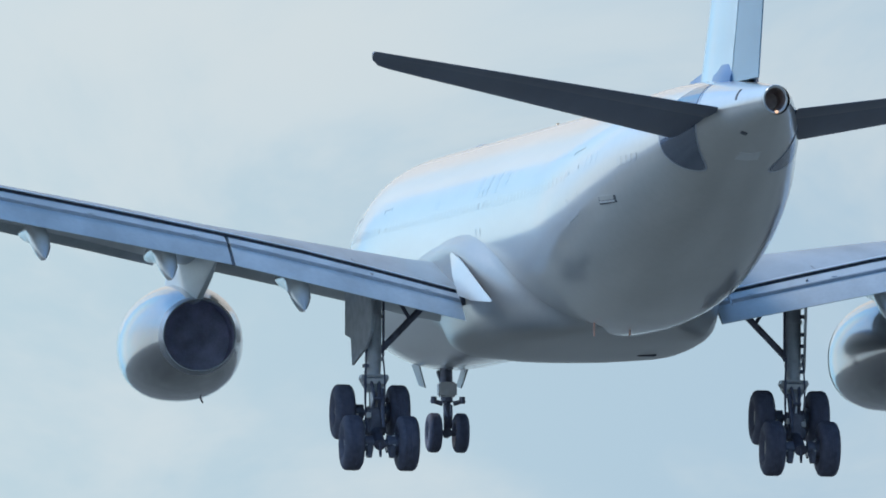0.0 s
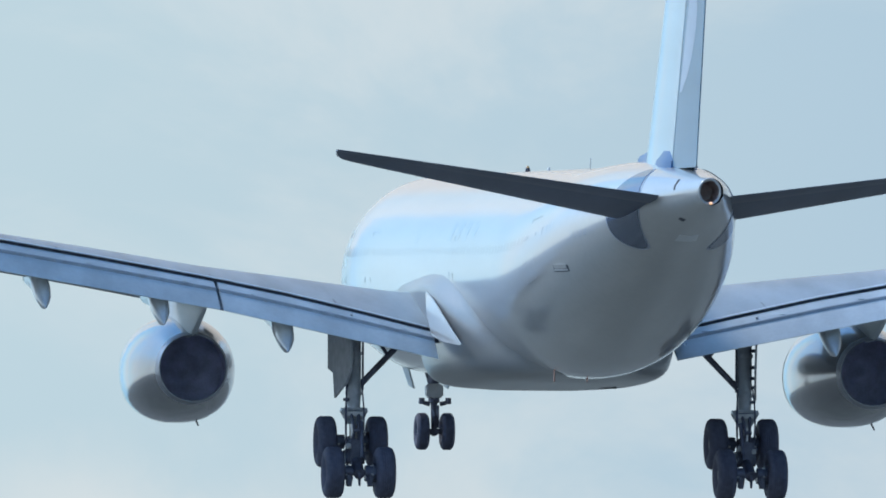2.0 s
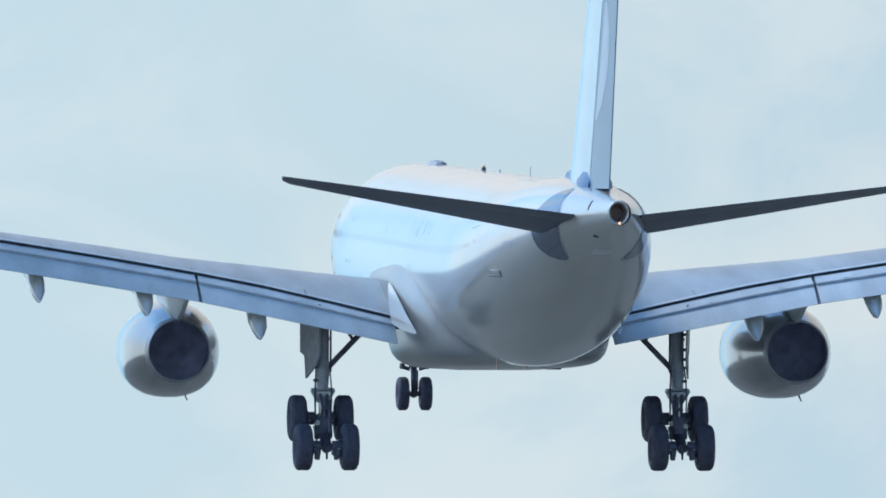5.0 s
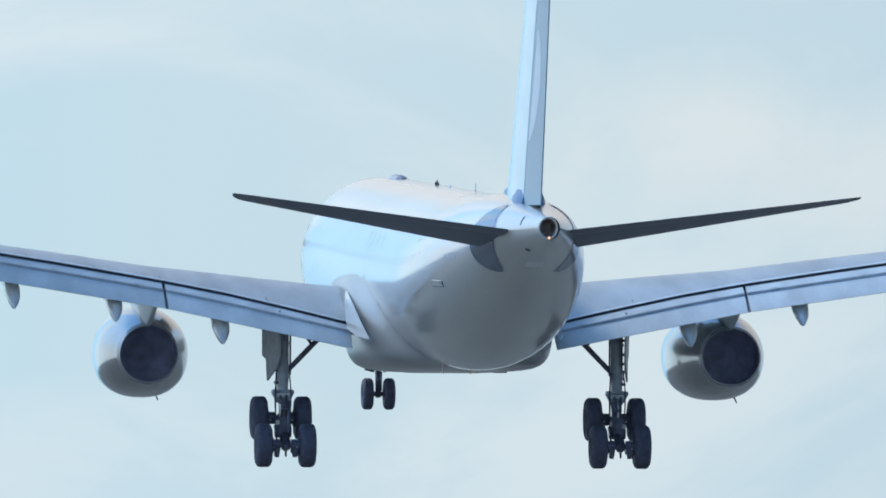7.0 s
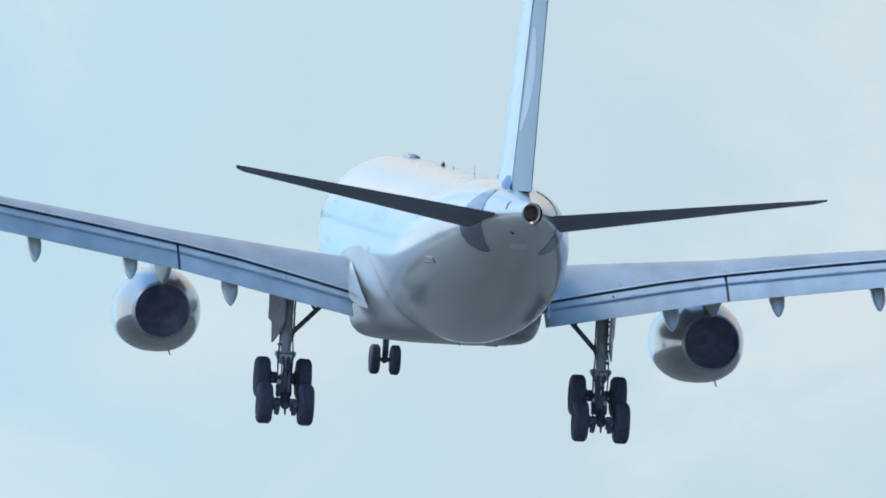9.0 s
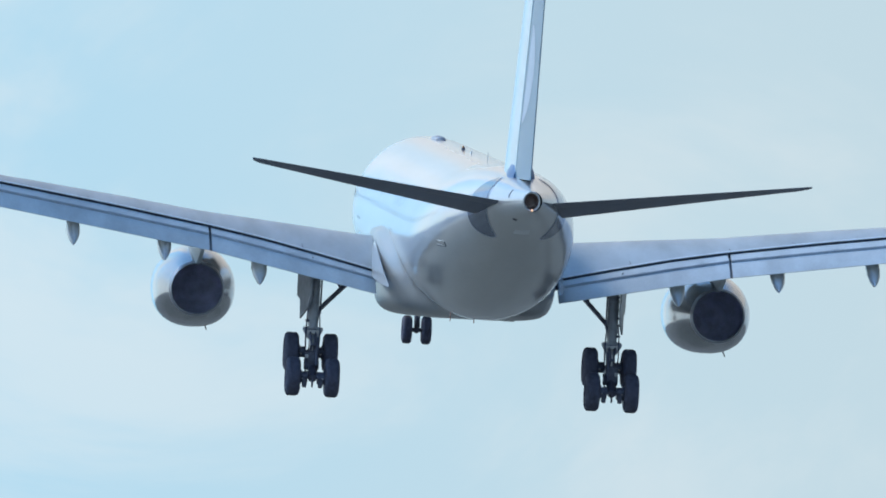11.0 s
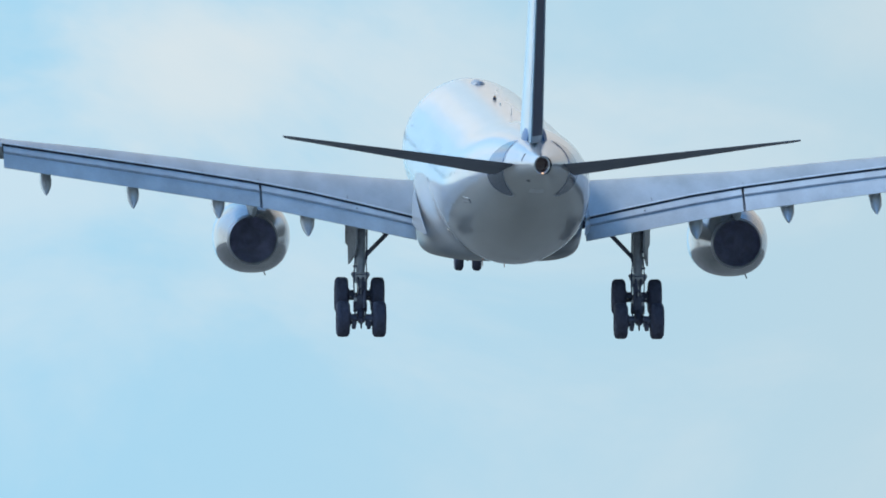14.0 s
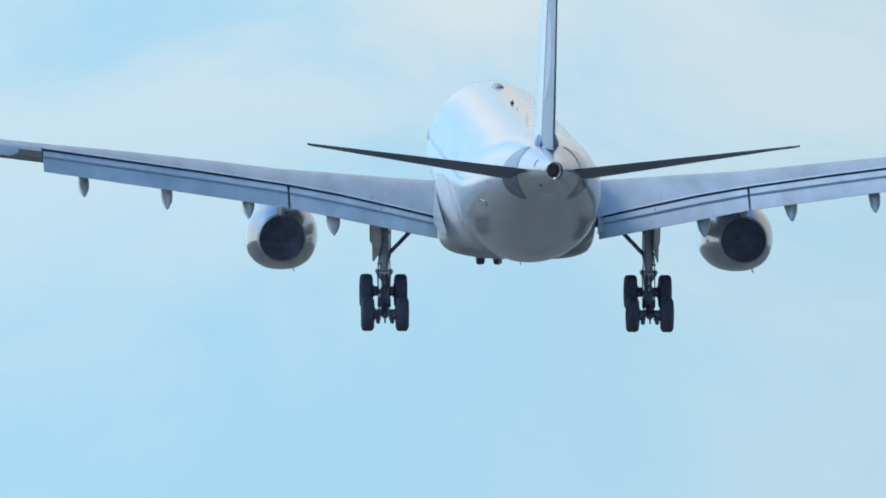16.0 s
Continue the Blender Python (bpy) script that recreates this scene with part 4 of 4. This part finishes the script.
# ---------------------------------------------------------------- small fittings
def build_fittings():
    bm = bmesh.new()
    rings = []
    for y, w, h in ((17.6, 0.02, 0.01), (17.4, 0.2, 0.08), (17.0, 0.26, 0.12), (16.2, 0.28, 0.13), (15.7, 0.26, 0.12), (15.4, 0.2, 0.07), (15.3, 0.02, 0.01)):
        rings.append([(w * math.cos(math.pi * i / 12), y, smooth_at(HULL, y)[0] - 0.06 + (h + 0.06) * math.sin(math.pi * i / 12)) for i in range(13)])
    part("aerial_dome", loft(rings, bm), GEAR_GREY, fuselage, "low grey aerial dome on the roof")
    for y, z, tall, mat in ((0.5, 2.81, 0.1, FLAP_GREY),):
        bm = bmesh.new()
        loft([[(-0.025, y - 0.2, z), (0.025, y - 0.2, z), (0.025, y + 0.2, z), (-0.025, y + 0.2, z)], [(-0.012, y - 0.24, z + tall), (0.012, y - 0.24, z + tall), (0.012, y - 0.06, z + tall), (-0.012, y - 0.06, z + tall)]], bm)
        part("roof_aerial", bm, mat, fuselage, "small blade aerial on the roof", smooth=False)
    skin = smooth_at(HULL, -7.2)[0]
    part("roof_aerial", rod((0, -7.2, skin - 0.05), (0, -7.3, skin + 0.3), 0.014, 0.008, n=8), FAIRING_GREY, fuselage, "thin rod aerial on the roof")
    y = 4.3
    top = smooth_at(HULL, y)[0] + 0.016 * y
    turned = lambda profile: loft([[(r * math.cos(math.pi * i / 10), y + r * math.sin(math.pi * i / 10), top + h) for i in range(20)] for h, r in profile])
    part("beacon_base", turned([(-0.1, 0.07), (0.01, 0.07), (0.02, 0.05)]), STEEL, fuselage, "flat round base of the roof beacon")
    part("beacon_lens", turned([(0.0, 0.045), (0.05, 0.042), (0.075, 0.03), (0.085, 0.01)]), AMBER, fuselage, "small amber beacon lens on the roof")
    for x, y in ((-1.1, -8.2), (-0.3, -8.8)):
        z = -2.78
        part("drain_mast", block(x - 0.011, x + 0.011, y - 0.08, y + 0.08, z - 0.27, z + 0.1), RED, fuselage, "thin reddish drain mast under the hull")
    # outflow valve: a dark frame, open above, with a pale flap; it lies slantwise on the tapering skin
    def slant(name, y0, y1, a0, a1, lean, deep, mat, out, label=""):
        """A plate from (y0, a0) to (y1, a1), deep degrees tall, its ends leaning by lean metres."""
        skin_patch(name, y0, y1, a0, a0 + deep, mat, out, label, lambda u, v: (u + 2 * lean * (v + 1) / 2 / (y1 - y0), v + (u + 1) / 2 * 2 * (a1 - a0) / deep), 10, 3)

    slant("outflow_valve_frame", -16.35, -17.5, 195.0, 201.3, 0.08, 4.9, SEAM, 0.010, "dark frame of the outflow valve")
    slant("outflow_valve_flap", -16.44, -17.4, 195.0, 200.3, 0.05, 2.9, WHITE, 0.022, "pale outflow valve flap")
    slant("outflow_valve_lip", -16.38, -17.38, 198.3, 204.0, 0.02, 0.9, FAIRING_GREY, 0.026, "pale lip of the outflow valve")
    skin_patch("tail_vent", -26.5, -26.15, 133, 164, DARK, 0.012, "dark slit-shaped vent on the tail cone", lambda u, v: (u * 0.25 - v * 0.7, v), 3, 6)
    skin_patch("tail_drain", -25.98, -25.78, 236, 247, DARK, 0.015, nu=2, nv=3)
    skin_patch("tail_access_panel", -24.5, -23.9, 257, 283, FAIRING_GREY, 0.010, nu=4, nv=4)
    # registration and titles as plain bars
    for k in range(4):
        y = -18.3 - 0.4 * k
        skin_patch("registration_bar", y - 0.13, y + 0.13, 179 + 1.2 * k, 185 + 1.2 * k, TITLE, 0.006, "small grey registration mark", nu=2, nv=3)
    for y, a0, a1 in ((7.2, 158, 163), (0.8, 150, 162), (-0.6, 150, 162), (-2.0, 150, 162), (-3.4, 150, 160)):
        skin_patch("title_bar", y - 0.35, y + 0.35, a0, a1, TITLE, 0.002, "faded grey title on the hull", nu=2, nv=6)


build_fittings()


# ---------------------------------------------------------------- flight
def motions():
    rows = [
        (0, 22.81, -148.84, 53.00, 2.650, -0.056, 0.373),
        (0.5, 22.34, -139.09, 52.64, 3.167, -0.246, 0.379),
        (1, 21.80, -129.34, 52.28, 3.670, -0.390, 0.303),
        (1.5, 21.20, -119.60, 51.92, 4.006, -0.432, 0.314),
        (2, 20.54, -109.86, 51.56, 4.258, -0.301, 0.354),
        (2.5, 19.81, -100.13, 51.20, 4.491, -0.030, 0.318),
        (3, 19.03, -90.39, 50.84, 4.638, 0.123, 0.272),
        (3.5, 18.18, -80.67, 50.48, 4.756, 0.131, 0.291),
        (4, 17.27, -70.95, 50.12, 4.797, -0.072, 0.220),
        (4.5, 16.30, -61.23, 49.76, 4.807, -0.374, 0.145),
        (7, 10.58, -12.72, 47.96, 4.551, -0.106, 0.179),
        (7.5, 9.27, -3.03, 47.60, 4.495, 0.591, 0.220),
        (8, 7.90, 6.64, 47.24, 4.543, 1.496, 0.257),
        (8.5, 6.48, 16.32, 46.88, 4.573, 2.357, 0.336),
        (9, 5.00, 25.98, 46.52, 4.598, 2.976, 0.382),
        (11.5, -3.16, 74.20, 44.72, 4.770, 2.520, 0.215),
        (12, -4.95, 83.82, 44.36, 4.884, 1.939, 0.189),
        (12.5, -6.78, 93.43, 44.00, 5.009, 1.379, 0.111),
        (13, -8.66, 103.04, 43.64, 5.184, 0.876, 0.060),
        (13.5, -10.59, 112.63, 43.28, 5.305, 0.561, 0.067),
        (14, -12.56, 122.22, 42.92, 5.428, 0.287, 0.065),
        (14.5, -14.58, 131.80, 42.56, 5.485, 0.155, 0.103),
        (15, -16.65, 141.37, 42.20, 5.496, 0.116, 0.231),
        (15.5, -18.76, 150.93, 41.84, 5.510, 0.127, 0.392),
        (16, -20.92, 160.49, 41.48, 5.483, 0.122, 0.540),
    ]
    walk(airliner, [(t, pose(*p)) for t, *p in rows])
    turns = [(0, 0), (1.5, 0.2), (3.5, 0.6), (5.5, 0.6), (7, 0.6), (8, 2), (9, 4.5), (10.3, 3), (11.5, 1.5), (12, -5), (12.5, -9), (13.5, -9), (14.5, -4), (15.2, 1.5), (16, 2)]
    walk(rudder, [(t, pose(0, HINGE_Y, HINGE_Z, HINGE_LEAN, 0, 0) @ pose(0, 0, 0, 0, 0, d) @ pose(0, 0, 0, -HINGE_LEAN, 0, 0)) for t, d in turns])


motions()
